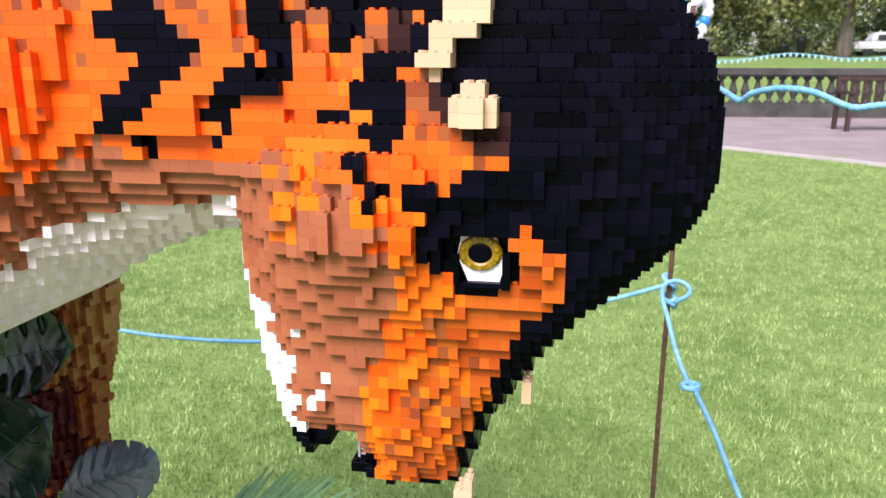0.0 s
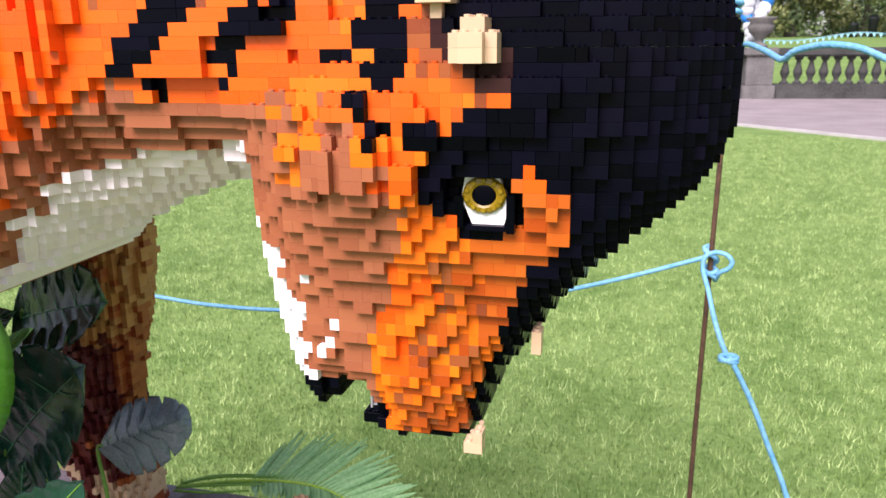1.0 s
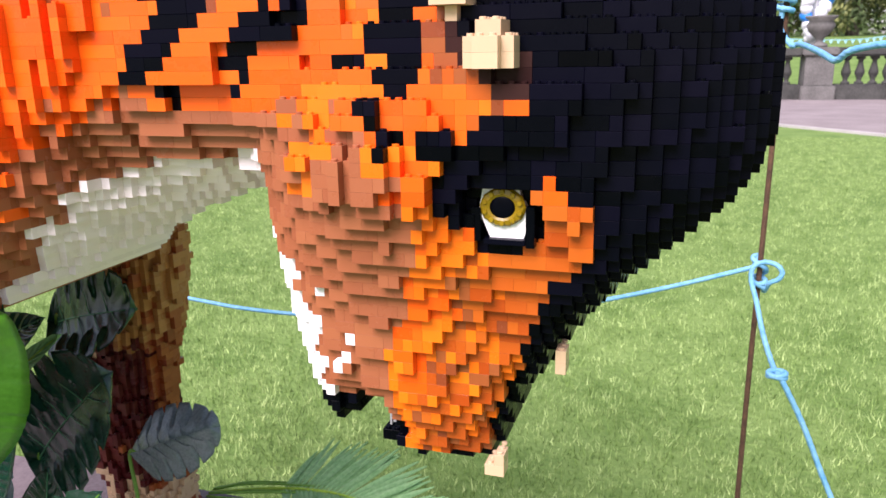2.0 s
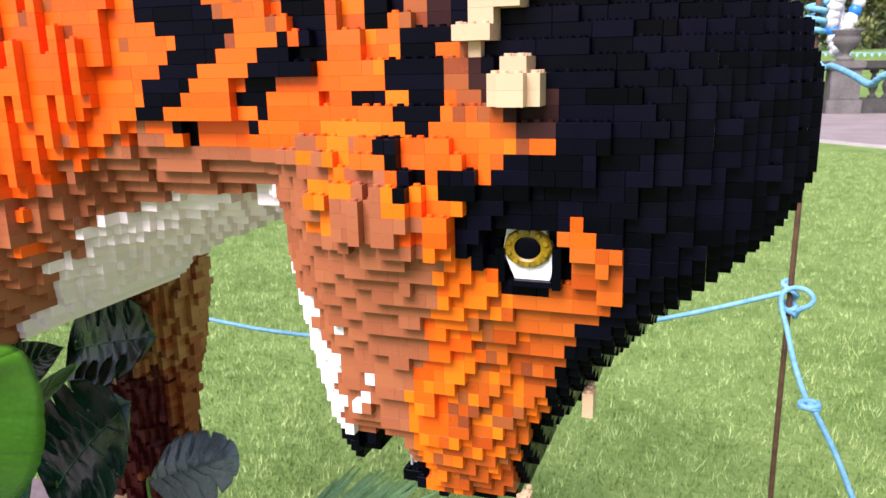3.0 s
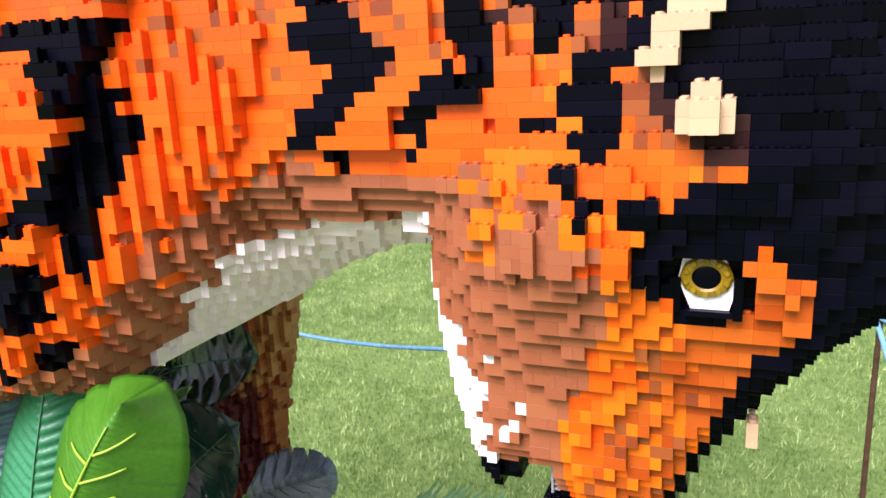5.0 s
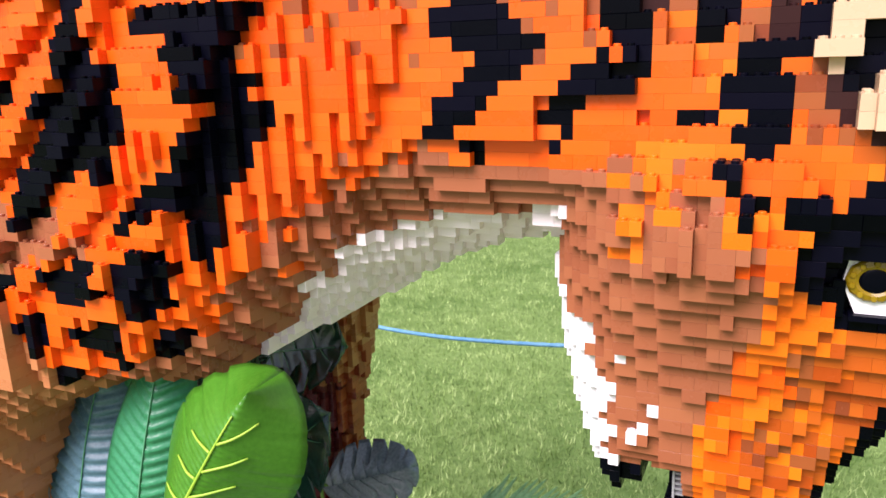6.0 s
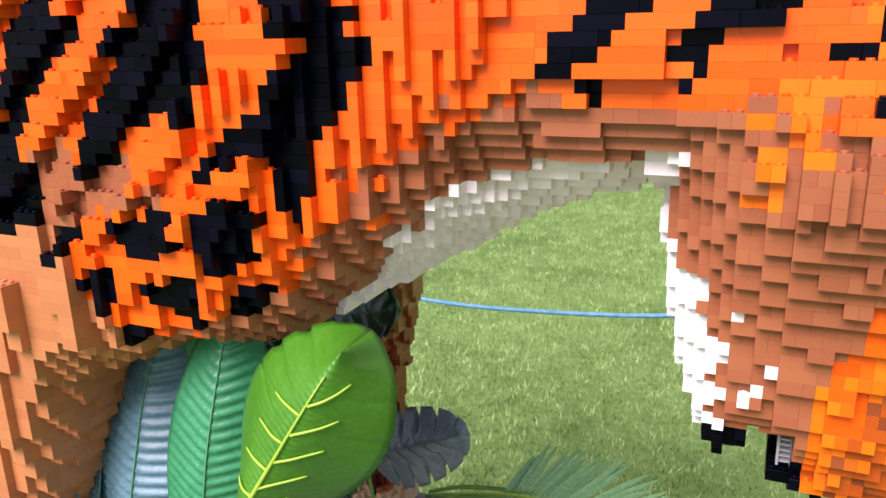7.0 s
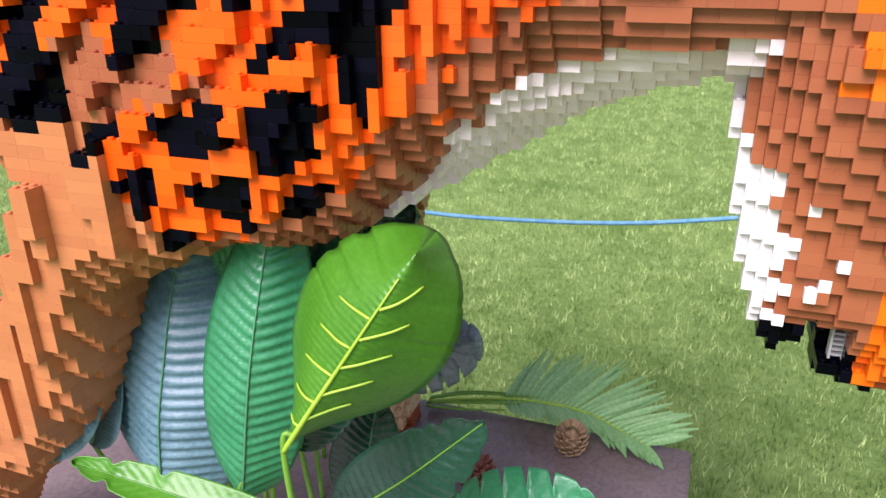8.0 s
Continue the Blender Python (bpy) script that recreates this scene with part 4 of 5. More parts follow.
ROOT = (-0.60, 0.50, PLINTH_Z)
leaf("broad bright green artificial leaf with pale yellow ribs", (-0.560, 0.407, 0.710), (-0.457, 0.427, 0.876), 0.060, (0.12, -1, 0.12), "bright", "rib", (-0.57, 0.44, PLINTH_Z),
     0.05, -0.85, 40, point=0.55, veins=5, ragged=0.16, belly=1.25, rake=7, seed=2)
leaf("long glossy green artificial leaf with fine cross ribs", (-0.645, 0.46, 0.595), (-0.606, 0.495, 0.864), 0.048, (0.25, -1, 0.2), "green", root=(-0.60, 0.48, PLINTH_Z), arch=0.06, fold=-0.45, ribs=26, relief=0.0018, point=0.4, rake=1.6, seed=3)
leaf("dark slate green artificial leaf with fine cross ribs", (-0.765, 0.49, 0.535), (-0.722, 0.53, 0.815), 0.080, (0.1, -1, 0.3), "slate", root=(-0.68, 0.52, PLINTH_Z), arch=0.07, fold=-0.35, ribs=24, relief=0.0026, rake=1.4, point=0.42, ragged=0.35, seed=4)
leaf("deep green artificial leaf under the belly", (-0.78, 0.56, 0.74), (-0.60, 0.53, 0.838), 0.045, (0, -1, 0.2), "green", root=(-0.72, 0.56, PLINTH_Z), arch=0.05, ribs=22, point=0.5, seed=5)
leaf("slate green artificial leaf hanging low", (-0.83, 0.50, 0.70), (-0.90, 0.47, 0.57), 0.05, (0.1, -1, 0.3), "slate", root=(-0.78, 0.54, PLINTH_Z), arch=0.04, ribs=22, seed=6)
leaf("bright green artificial leaf lying nearly flat", (-0.52, 0.40, 0.632), (-0.745, 0.385, 0.668), 0.018, (0, -0.55, 1), "bright", "bright", (-0.56, 0.44, PLINTH_Z), 0.03, 0.3, 20, point=0.5, ragged=0.75, relief=0.0003, seed=7)
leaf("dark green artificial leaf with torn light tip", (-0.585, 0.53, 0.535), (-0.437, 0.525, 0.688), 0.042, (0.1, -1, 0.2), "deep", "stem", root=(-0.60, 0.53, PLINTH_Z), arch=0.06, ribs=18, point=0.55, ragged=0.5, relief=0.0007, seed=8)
leaf("mid green split artificial leaf near the plinth", (-0.50, 0.62, 0.475), (-0.345, 0.62, 0.535), 0.05, (0.1, -0.8, 0.8), "green", root=(-0.53, 0.6, PLINTH_Z), arch=0.1, ribs=9, slits=6, point=0.4, seed=9)
leaf("grey-green split artificial leaf beside the trunk", (-0.68, 0.82, 0.522), (-0.535, 0.815, 0.588), 0.052, (0.1, -1, 0.5), "grey", "grey", veins=5, root=(-0.66, 0.8, PLINTH_Z), arch=0.05, fold=-0.4, ribs=8, slits=6, point=0.4, seed=10)
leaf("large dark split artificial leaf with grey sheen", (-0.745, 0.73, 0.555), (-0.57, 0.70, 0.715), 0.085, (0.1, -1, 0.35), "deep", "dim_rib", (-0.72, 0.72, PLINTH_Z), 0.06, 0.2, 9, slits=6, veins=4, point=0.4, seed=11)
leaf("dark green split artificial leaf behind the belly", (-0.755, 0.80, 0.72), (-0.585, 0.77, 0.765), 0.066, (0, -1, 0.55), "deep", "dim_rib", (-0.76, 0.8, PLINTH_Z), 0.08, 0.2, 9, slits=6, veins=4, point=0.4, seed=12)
leaf("narrow light green young artificial leaf", (-0.73, 0.66, 0.67), (-0.60, 0.66, 0.772), 0.012, (0, -1, 0.3), "frond", "rib", (-0.76, 0.66, PLINTH_Z), 0.05, 0.4, 10, point=0.5, seed=13)
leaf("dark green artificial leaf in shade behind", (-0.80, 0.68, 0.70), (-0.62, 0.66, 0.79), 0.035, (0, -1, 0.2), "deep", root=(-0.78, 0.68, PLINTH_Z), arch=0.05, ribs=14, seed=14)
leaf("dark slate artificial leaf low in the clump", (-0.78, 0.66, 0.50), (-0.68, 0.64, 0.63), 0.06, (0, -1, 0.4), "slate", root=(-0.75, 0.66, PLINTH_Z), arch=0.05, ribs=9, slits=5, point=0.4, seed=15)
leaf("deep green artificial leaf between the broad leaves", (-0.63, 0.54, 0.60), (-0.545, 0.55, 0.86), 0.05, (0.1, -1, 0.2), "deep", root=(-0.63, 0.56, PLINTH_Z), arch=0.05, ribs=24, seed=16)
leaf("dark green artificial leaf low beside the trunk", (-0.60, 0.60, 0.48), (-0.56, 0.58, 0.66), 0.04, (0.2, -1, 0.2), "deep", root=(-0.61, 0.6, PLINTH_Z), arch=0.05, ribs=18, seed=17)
leaf("slate green artificial leaf at the foot of the clump", (-0.865, 0.51, 0.57), (-0.80, 0.51, 0.69), 0.034, (-0.1, -1, 0.3), "slate", root=(-0.7, 0.48, PLINTH_Z), arch=0.05, ribs=20, seed=18)


# palm frond lying over the plinth's edge
def palm_frond():
    thing = empty("palm_frond", "light green artificial palm frond lying on the plinth edge", "palm frond", (-0.652, 0.965, PLINTH_Z + 0.012))
    o = Vector(thing.location)
    spine = [Vector(p) - o for p in ((-0.66, 0.965, PLINTH_Z + 0.012), (-0.535, 1.0, PLINTH_Z + 0.02), (-0.42, 0.995, PLINTH_Z + 0.026), (-0.315, 0.955, PLINTH_Z + 0.014))]
    part("spine", tube_bm(spine, 0.0032, 0.0012, 8, 10), LEAF["rib"], thing, "pale yellow-green spine", True)
    for q in range(5):
        a = Vector((0, 0.006 * (q - 2), 0.002 * (q % 2)))
        part("stalk", tube_bm([spine[0] + a, spine[0] * 0.5 + spine[1] * 0.5 + a * 2.2, spine[1] + a * 2.5 + Vector((0.02 * q, 0, 0))], 0.0024, 0.0016, 6, 6), LEAF["stem"], thing, "", True)
    bm = bmesh.new()
    prev = None
    for s in range(9):
        u = s / 8
        w = 0.043 * math.sin(math.pi * min(0.97, u * 0.9 + 0.08)) ** 0.8
        row = [bm.verts.new((u, -w, 0.02 * u)), bm.verts.new((u, 0, -0.02 + 0.02 * u)), bm.verts.new((u, w, 0.02 * u))]
        if prev:
            for t in range(2):
                bm.faces.new((prev[t], prev[t + 1], row[t + 1], row[t]))
        prev = row
    first = part("leaflet", bm, LEAF["frond"], thing, "", True)
    path = smooth_path(spine, 14)
    rnd = random.Random(4)
    made = 0
    for s in range(13, len(path) - 1, 1):
        d = (path[s + 1] - path[s]).normalized()
        u = (s - 13) / (len(path) - 14)
        for sg in (-1, 1):
            ln = (0.11 if sg > 0 else 0.075) * (0.45 + 0.9 * math.sin(math.pi * (0.25 + 0.62 * u))) * rnd.uniform(0.85, 1.1) * 0.8
            ang = radians(68 - 34 * u + rnd.uniform(-5, 5)) * sg
            side = Vector((-d.y, d.x, 0)).normalized()
            way = (d * math.cos(ang) + side * math.sin(ang) + Vector((0, 0, (0.32 if sg > 0 else 0.10) + rnd.uniform(-0.05, 0.1)))).normalized()
            x, zz = way, Vector((-0.1, -0.55, 1))
            y = zz.cross(x).normalized()
            zz = x.cross(y)
            m = Matrix((x * ln, y * 0.13, zz * 0.13)).transposed().to_4x4()
            m.translation = path[s]
            ob = first if made == 0 else new("leaflet", first.data)
            ob.parent = thing
            ob.matrix_local = m
            made += 1


palm_frond()

# pine cones
CONE = noisy("pine_cone_scales", (0.16, 0.09, 0.045), (0.5, 0.34, 0.2), 90, 400, 0.7, 0.4, 0.002)
RED_CONE = noisy("reddish_cone_scales", (0.13, 0.03, 0.022), (0.32, 0.11, 0.08), 90, 400, 0.6, 0.4, 0.002)


def pine_cone(label, place, size, mat, tilt):
    thing = empty("pine_cone", label, "pine cone", place, "pine cones on the plinth")
    thing.matrix_world = Matrix.Translation(place) @ tilt
    part("core", lathe_bm([(0.2 * size, -0.55 * size), (0.6 * size, -0.2 * size), (0.5 * size, 0.4 * size), (0.1 * size, 0.85 * size)], 12), mat, thing)
    bm = bmesh.new()
    for p in ((0, -0.12, 0), (0.25, -0.17, 0.03), (0.42, -0.1, 0.09), (0.46, 0, 0.12), (0.42, 0.1, 0.09), (0.25, 0.17, 0.03), (0, 0.12, 0)):
        bm.verts.new(Vector(p) * size)
    bm.verts.ensure_lookup_table()
    top = list(bm.verts)
    bot = [bm.verts.new(v.co + Vector((0.0, 0, -0.07 * size))) for v in top]
    bm.faces.new(top)
    bm.faces.new(bot[::-1])
    for t in range(7):
        bm.faces.new((top[t], bot[t], bot[(t + 1) % 7], top[(t + 1) % 7]))
    first, made = part("scale", bm, mat, thing), 0
    for s in range(64):
        h = s / 63
        r = size * (0.25 + 0.42 * math.sin(math.pi * (0.12 + 0.8 * h)) ** 0.8)
        a = s * 2.39996
        ob = first if s == 0 else new("scale", first.data)
        ob.parent = thing
        ob.matrix_local = Matrix.Translation((r * 0.9 * math.cos(a), r * 0.9 * math.sin(a), size * (-0.6 + 1.4 * h))) @ pose(0, 0, 0, 0, -25 - 25 * h, math.degrees(a))
    return thing


pine_cone("small brown open pine cone standing on the plinth", (-0.425, 0.925, PLINTH_Z + 0.02), 0.027, CONE, pose(0, 0, 0, 14, 10, 0))
pine_cone("small reddish pine cone behind a dark leaf", (-0.528, 0.80, PLINTH_Z + 0.02), 0.028, RED_CONE, pose(0, 0, 0, -12, 14, 40))

# ---- rope fence ----
ROPE = noisy("blue_braided_rope", (0.09, 0.33, 0.57), (0.25, 0.54, 0.77), 60, 500, 0.75, 0.5, 0.002)
RUST = noisy("rusty_iron", (0.045, 0.022, 0.012), (0.14, 0.07, 0.035), 30, 300, 0.8, 0.4, 0.002)
stake = empty("fence_stake", "thin rusty brown iron stake pushed into the lawn", "stake", (0.182, 1.45, 0))
part("rod", tube_bm([(0, 0, -0.05), (0.0, 0, 0.4), (0.002, 0, 0.7), (0.006, 0, 1.2)], 0.0052, 0.0048, 10, 6), RUST, stake, "", True)


def rope(label, points, r=0.0043, per=60):
    ob = part("rope", tube_bm(points, r, r, 12, per, 700, 0.08), ROPE, None, "", True)
    return tagged(ob, label, "rope", "blue ropes of the fence")


rope("pale blue braided rope strung low round the display", [(-3.4, 1.40, 0.72), (-2.2, 1.42, 0.60), (-1.4, 1.44, 0.545), (-1.074, 1.45, 0.525), (-0.889, 1.45, 0.511), (-0.7, 1.45, 0.512), (-0.43, 1.45, 0.533), (-0.216, 1.45, 0.569),
     (-0.108, 1.45, 0.595), (0.035, 1.45, 0.638), (0.173, 1.442, 0.688)], per=40)
knot = [(0.173, 1.442, 0.688)] + [(0.183 + 0.012 * math.cos(a), 1.45 + 0.012 * math.sin(a), 0.70 - 0.003 * a + 0.012 * math.sin(a * 0.5)) for a in (q * 0.9 for q in range(2, 22))]
rope("pale blue rope knotted round the iron stake with a loop", knot + [(0.20, 1.435, 0.662), (0.214, 1.43, 0.672), (0.219, 1.43, 0.685), (0.209, 1.432, 0.697), (0.19, 1.436, 0.70), (0.172, 1.436, 0.69), (0.17, 1.43, 0.667), (0.178, 1.40, 0.64), (0.188, 1.33, 0.60),
     (0.199, 1.25, 0.577), (0.206, 1.22, 0.575), (0.242, 1.215, 0.507), (0.274, 1.21, 0.433), (0.307, 1.205, 0.355), (0.35, 1.19, 0.22), (0.41, 1.16, 0.0)], per=14)
kn = [(0.201 + 0.0125 * math.cos(a), 1.225 + 0.008 * math.sin(a), 0.577 + 0.004 * math.sin(a * 0.5 + 1)) for a in (q * 0.8 for q in range(26))]
rope("tight blue knot on the hanging rope end", kn, 0.0042, 6)
rope("pale blue rope tied high, with a bend, reaching sideways", [(0.181, 1.443, 1.125), (0.181, 1.44, 1.095), (0.193, 1.40, 1.072), (0.198, 1.39, 1.069), (0.205, 1.37, 1.071), (0.214, 1.25, 1.061), (0.2195, 1.16, 1.051), (0.2215, 1.145, 1.0503), (0.2245, 1.135, 1.052), (0.232, 1.12, 1.061),
     (0.25, 1.10, 1.067), (0.268, 1.08, 1.069), (0.301, 1.08, 1.064), (0.337, 1.08, 1.049), (0.357, 1.08, 1.045), (0.40, 1.08, 1.05), (0.6, 1.09, 1.06), (1.2, 1.12, 1.12)], 0.0043, 24)
rope("blue rope knot wound round the stake top", [(0.186 + 0.013 * math.cos(a), 1.45 + 0.013 * math.sin(a), 1.17 - 0.0025 * a) for a in (q * 0.8 for q in range(24))], 0.0045, 6)



# ---- park behind ----
GRAVEL = noisy("pinkish_gravel", (0.2, 0.165, 0.16), (0.32, 0.275, 0.265), 1.5, 60, 0.95, 0.3, 0.01)
KERB = noisy("pale_edging_stone", (0.34, 0.32, 0.29), (0.5, 0.47, 0.44), 3, 60, 0.9, 0.3, 0.01)
STONE = noisy("weathered_sandstone", (0.026, 0.027, 0.023), (0.085, 0.085, 0.075), 3, 40, 0.9, 0.4, 0.02)
PALE_STONE = noisy("grey_sandstone", (0.09, 0.088, 0.078), (0.2, 0.19, 0.175), 3, 40, 0.9, 0.4, 0.02)
bm = bmesh.new()
quad = [bm.verts.new(p) for p in ((-5.6, 18.7, 0.004), (1.913, 10.683, 0.004), (3.365, 9.096, 0.004), (12, 0, 0.004), (24, 4, 0.004), (9, 18.7, 0.004))]
bm.faces.new(quad)
bmesh.ops.recalc_face_normals(bm, faces=bm.faces)
structure("path", bm, GRAVEL, "pinkish gravel path across the park", "path")
bm = bmesh.new()
for a, b in (((-1.0, 13.75), (1.913, 10.683)), ((1.913, 10.683), (3.365, 9.096)), ((3.365, 9.096), (9, 3.0))):
    d = Vector((b[0] - a[0], b[1] - a[1], 0)).normalized() * 0.06
    s = Vector((-d.y, d.x, 0))
    lo = [Vector((*p, 0)) + o for p, o in ((a, s), (a, -s), (b, -s), (b, s))]
    va, vb = [bm.verts.new(p) for p in lo], [bm.verts.new(p + Vector((0, 0, 0.03))) for p in lo]
    bm.faces.new(vb)
    for t in range(4):
        bm.faces.new((va[t], va[(t + 1) % 4], vb[(t + 1) % 4], vb[t]))
bmesh.ops.recalc_face_normals(bm, faces=bm.faces)
structure("kerb", bm, KERB, "pale stone edging between lawn and path", "kerb")

# balustrade, built along its own x axis
balustrade = empty("balustrade", "dark weathered stone balustrade with turned balusters", "balustrade", (2.4, 17.3, 0))
balustrade.matrix_world = Matrix.Translation((2.4, 17.3, 0)) @ pose(0, 0, 0, 0, 0, 4)
part("base_course", box_bm(0.3, 16, -0.19, 0.19, -0.05, 0.3, 0.02), STONE, balustrade)
part("base_course", box_bm(-8, -0.3, -0.19, 0.19, -0.05, 0.3, 0.02), STONE, balustrade)
part("rail", box_bm(0.3, 16, -0.2, 0.2, 0.84, 1.02, 0.04), STONE, balustrade)
part("rail", box_bm(-8, -0.3, -0.2, 0.2, 0.84, 1.02, 0.04), STONE, balustrade)
pier_bm = box_bm(-0.32, 0.32, -0.32, 0.32, -0.05, 0.28, 0.02)
box_bm(-0.27, 0.27, -0.27, 0.27, 0.28, 0.86, 0.01, pier_bm)
box_bm(-0.33, 0.33, -0.33, 0.33, 0.86, 1.03, 0.03, pier_bm)
part("pier", pier_bm, PALE_STONE, balustrade, "square grey stone pier")
turned = lathe_bm([(0.085, 0.29), (0.085, 0.34), (0.05, 0.36), (0.045, 0.4), (0.09, 0.5), (0.093, 0.54), (0.055, 0.68), (0.04, 0.76), (0.06, 0.78), (0.085, 0.8), (0.085, 0.85)], 14)
first = part("baluster", turned, STONE, balustrade, "", True)
first.location = (0.55, 0, 0)
for q in range(1, 60):
    ob = new("baluster", first.data)
    ob.parent = balustrade
    ob.location = (0.55 + 0.25 * q, 0, 0)
for q in range(30):
    ob = new("baluster", first.data)
    ob.parent = balustrade
    ob.location = (-0.55 - 0.25 * q, 0, 0)
urn = lathe_bm([(0.16, 0), (0.16, 0.05), (0.07, 0.1), (0.08, 0.16), (0.22, 0.3), (0.27, 0.42), (0.22, 0.5), (0.3, 0.56), (0.3, 0.6)], 20)
urn_ob = part("stone_urn", urn, PALE_STONE, None, "", True)
urn_ob.location = (2.4, 17.3, 1.03)
tagged(urn_ob, "grey stone urn standing on the balustrade pier", "urn")

# bench
WOOD = noisy("dark_bench_wood", (0.022, 0.012, 0.009), (0.07, 0.04, 0.03), 6, 90, 0.6, 0.3, 0.004, stretch=(1, 6, 6))
bench = empty("park_bench", "dark brown slatted wooden park bench before the balustrade", "bench", (4.4, 13.95, 0))
bench.matrix_world = Matrix.Translation((4.35, 14.0, 0)) @ pose(0, 0, 0, 0, 0, 8)
for x in (0.0, 1.5):
    part("leg", box_bm(x, x + 0.07, -0.25, -0.18, 0, 0.62, 0.006), WOOD, bench)
    part("leg", box_bm(x, x + 0.07, 0.22, 0.29, 0, 0.9, 0.006), WOOD, bench)
    part("armrest", box_bm(x - 0.01, x + 0.08, -0.28, 0.22, 0.62, 0.66, 0.006), WOOD, bench)
for q in range(5):
    part("seat_slat", box_bm(0.0, 1.57, -0.24 + 0.095 * q, -0.16 + 0.095 * q, 0.42, 0.445, 0.004), WOOD, bench)
part("top_rail", box_bm(0.07, 1.5, 0.23, 0.28, 0.82, 0.9, 0.006), WOOD, bench)
for q in range(13):
    part("back_slat", box_bm(0.13 + 0.105 * q, 0.18 + 0.105 * q, 0.245, 0.265, 0.446, 0.82, 0.003), WOOD, bench)

# trees
BARK = noisy("grey_bark", (0.06, 0.05, 0.038), (0.2, 0.17, 0.13), 6, 60, 0.95, 0.6, 0.03, stretch=(1, 1, 0.25))


def foliage_mat(name, dark, light):
    m, n, l, b = node_mat(name)
    geo = n.new("ShaderNodeNewGeometry")
    ramp = n.new("ShaderNodeValToRGB")
    ramp.color_ramp.elements[0].color, ramp.color_ramp.elements[1].color = (*dark, 1), (*light, 1)
    l.new(geo.outputs["Random Per Island"], ramp.inputs[0])
    l.new(ramp.outputs[0], b.inputs["Base Color"])
    b.inputs["Roughness"].default_value = 0.7
    return m


FOLIAGE = [foliage_mat("dark_foliage", (0.06, 0.1, 0.035), (0.19, 0.27, 0.1)), foliage_mat("yellowing_foliage", (0.1, 0.12, 0.035), (0.3, 0.32, 0.11))]


def tree(x, y, height, spread, low, mat, seed, label):
    thing = empty("tree", label, "tree", (x, y, 1.45 + (y - 45) * 0.015), "trees of the park")
    r = random.Random(seed)
    bm = tube_bm([(0, 0, -0.2), (0.1, 0, height * 0.2), (-0.1, 0.1, height * 0.5), (0.1, 0, height * 0.9)], 0.42, 0.08, 12, 6)
    for q in range(9):
        a, h = r.uniform(0, 6.28), height * r.uniform(0.25, 0.7)
        e = Vector((math.cos(a), math.sin(a), 0.5)) * spread * r.uniform(0.5, 0.9)
        tube_bm([(0, 0, h), tuple(e * 0.5 + Vector((0, 0, h + 0.3))), tuple(e + Vector((0, 0, h)))], 0.14, 0.03, 7, 4, bm=bm)
    part("trunk", bm, BARK, thing, "", True)
    v, f = [], []
    clumps = [(r.gauss(0, 0.5) * spread, r.gauss(0, 0.5) * spread, r.uniform(low, height)) for _ in range(60)]
    for cx, cy, cz in clumps:
        size = r.uniform(0.5, 1.1) * spread * 0.26
        for _ in range(260):
            d = Vector((r.gauss(0, 1), r.gauss(0, 1), r.gauss(0, 0.75))).normalized() * size * r.uniform(0.6, 1.0)
            c = Vector((cx, cy, cz)) + d
            a = Vector((r.gauss(0, 1), r.gauss(0, 1), r.gauss(0, 1))).normalized()
            b = a.cross(Vector((r.gauss(0, 1), r.gauss(0, 1), r.gauss(0, 1)))).normalized()
            s = r.uniform(0.1, 0.22)
            n = len(v)
            v += [c + a * s, c + b * s * 0.55, c - a * s, c - b * s * 0.55]
            f.append((n, n + 1, n + 2, n + 3))
    me = bpy.data.meshes.new("crown")
    me.from_pydata([tuple(p) for p in v], [], f)
    me.materials.append(mat)
    ob = new("crown", me)
    ob.parent = thing


tree(13.4, 44, 13, 5.0, 2.6, FOLIAGE[1], 1, "tall park tree with pale grey trunk and yellowing leaves")
for q, (x, y, h, s, lo) in enumerate(((5, 52, 12, 5.5, 0.6), (9.5, 56, 13, 6, 0.5), (15, 60, 14, 6, 0.6), (24, 68, 13, 6, 0.2), (0, 58, 12, 6, 0.6), (25, 60, 13, 6.5, 0.6), (-7, 60, 13, 6.5, 0.6))):
    tree(x, y, h, s, lo, FOLIAGE[q % 3 == 1], 10 + q, "leafy dark green park tree on the far lawn")

# hedge closing the far lawn
hr = random.Random(31)
v, f = [], []
for _ in range(16000):
    c = Vector((hr.uniform(-25, 50), 84 + hr.gauss(0, 0.7), 1.8 + 6.5 * hr.random() ** 1.2))
    c.z -= 1.2 * noise.noise((c.x * 0.25, 0, 5)) * (c.z > 5)
    a = Vector((hr.gauss(0, 1), hr.gauss(0, 1), hr.gauss(0, 1))).normalized()
    b = a.cross(Vector((hr.gauss(0, 1), hr.gauss(0, 1), hr.gauss(0, 1)))).normalized()
    s = hr.uniform(0.2, 0.42)
    n = len(v)
    v += [tuple(c + a * s), tuple(c + b * s * 0.6), tuple(c - a * s), tuple(c - b * s * 0.6)]
    f.append((n, n + 1, n + 2, n + 3))
me = bpy.data.meshes.new("hedge")
me.from_pydata(v, [], f)
me.materials.append(FOLIAGE[0])
tagged(new("hedge", me), "dense dark green hedge behind the park trees", "hedge", kind="stuff")

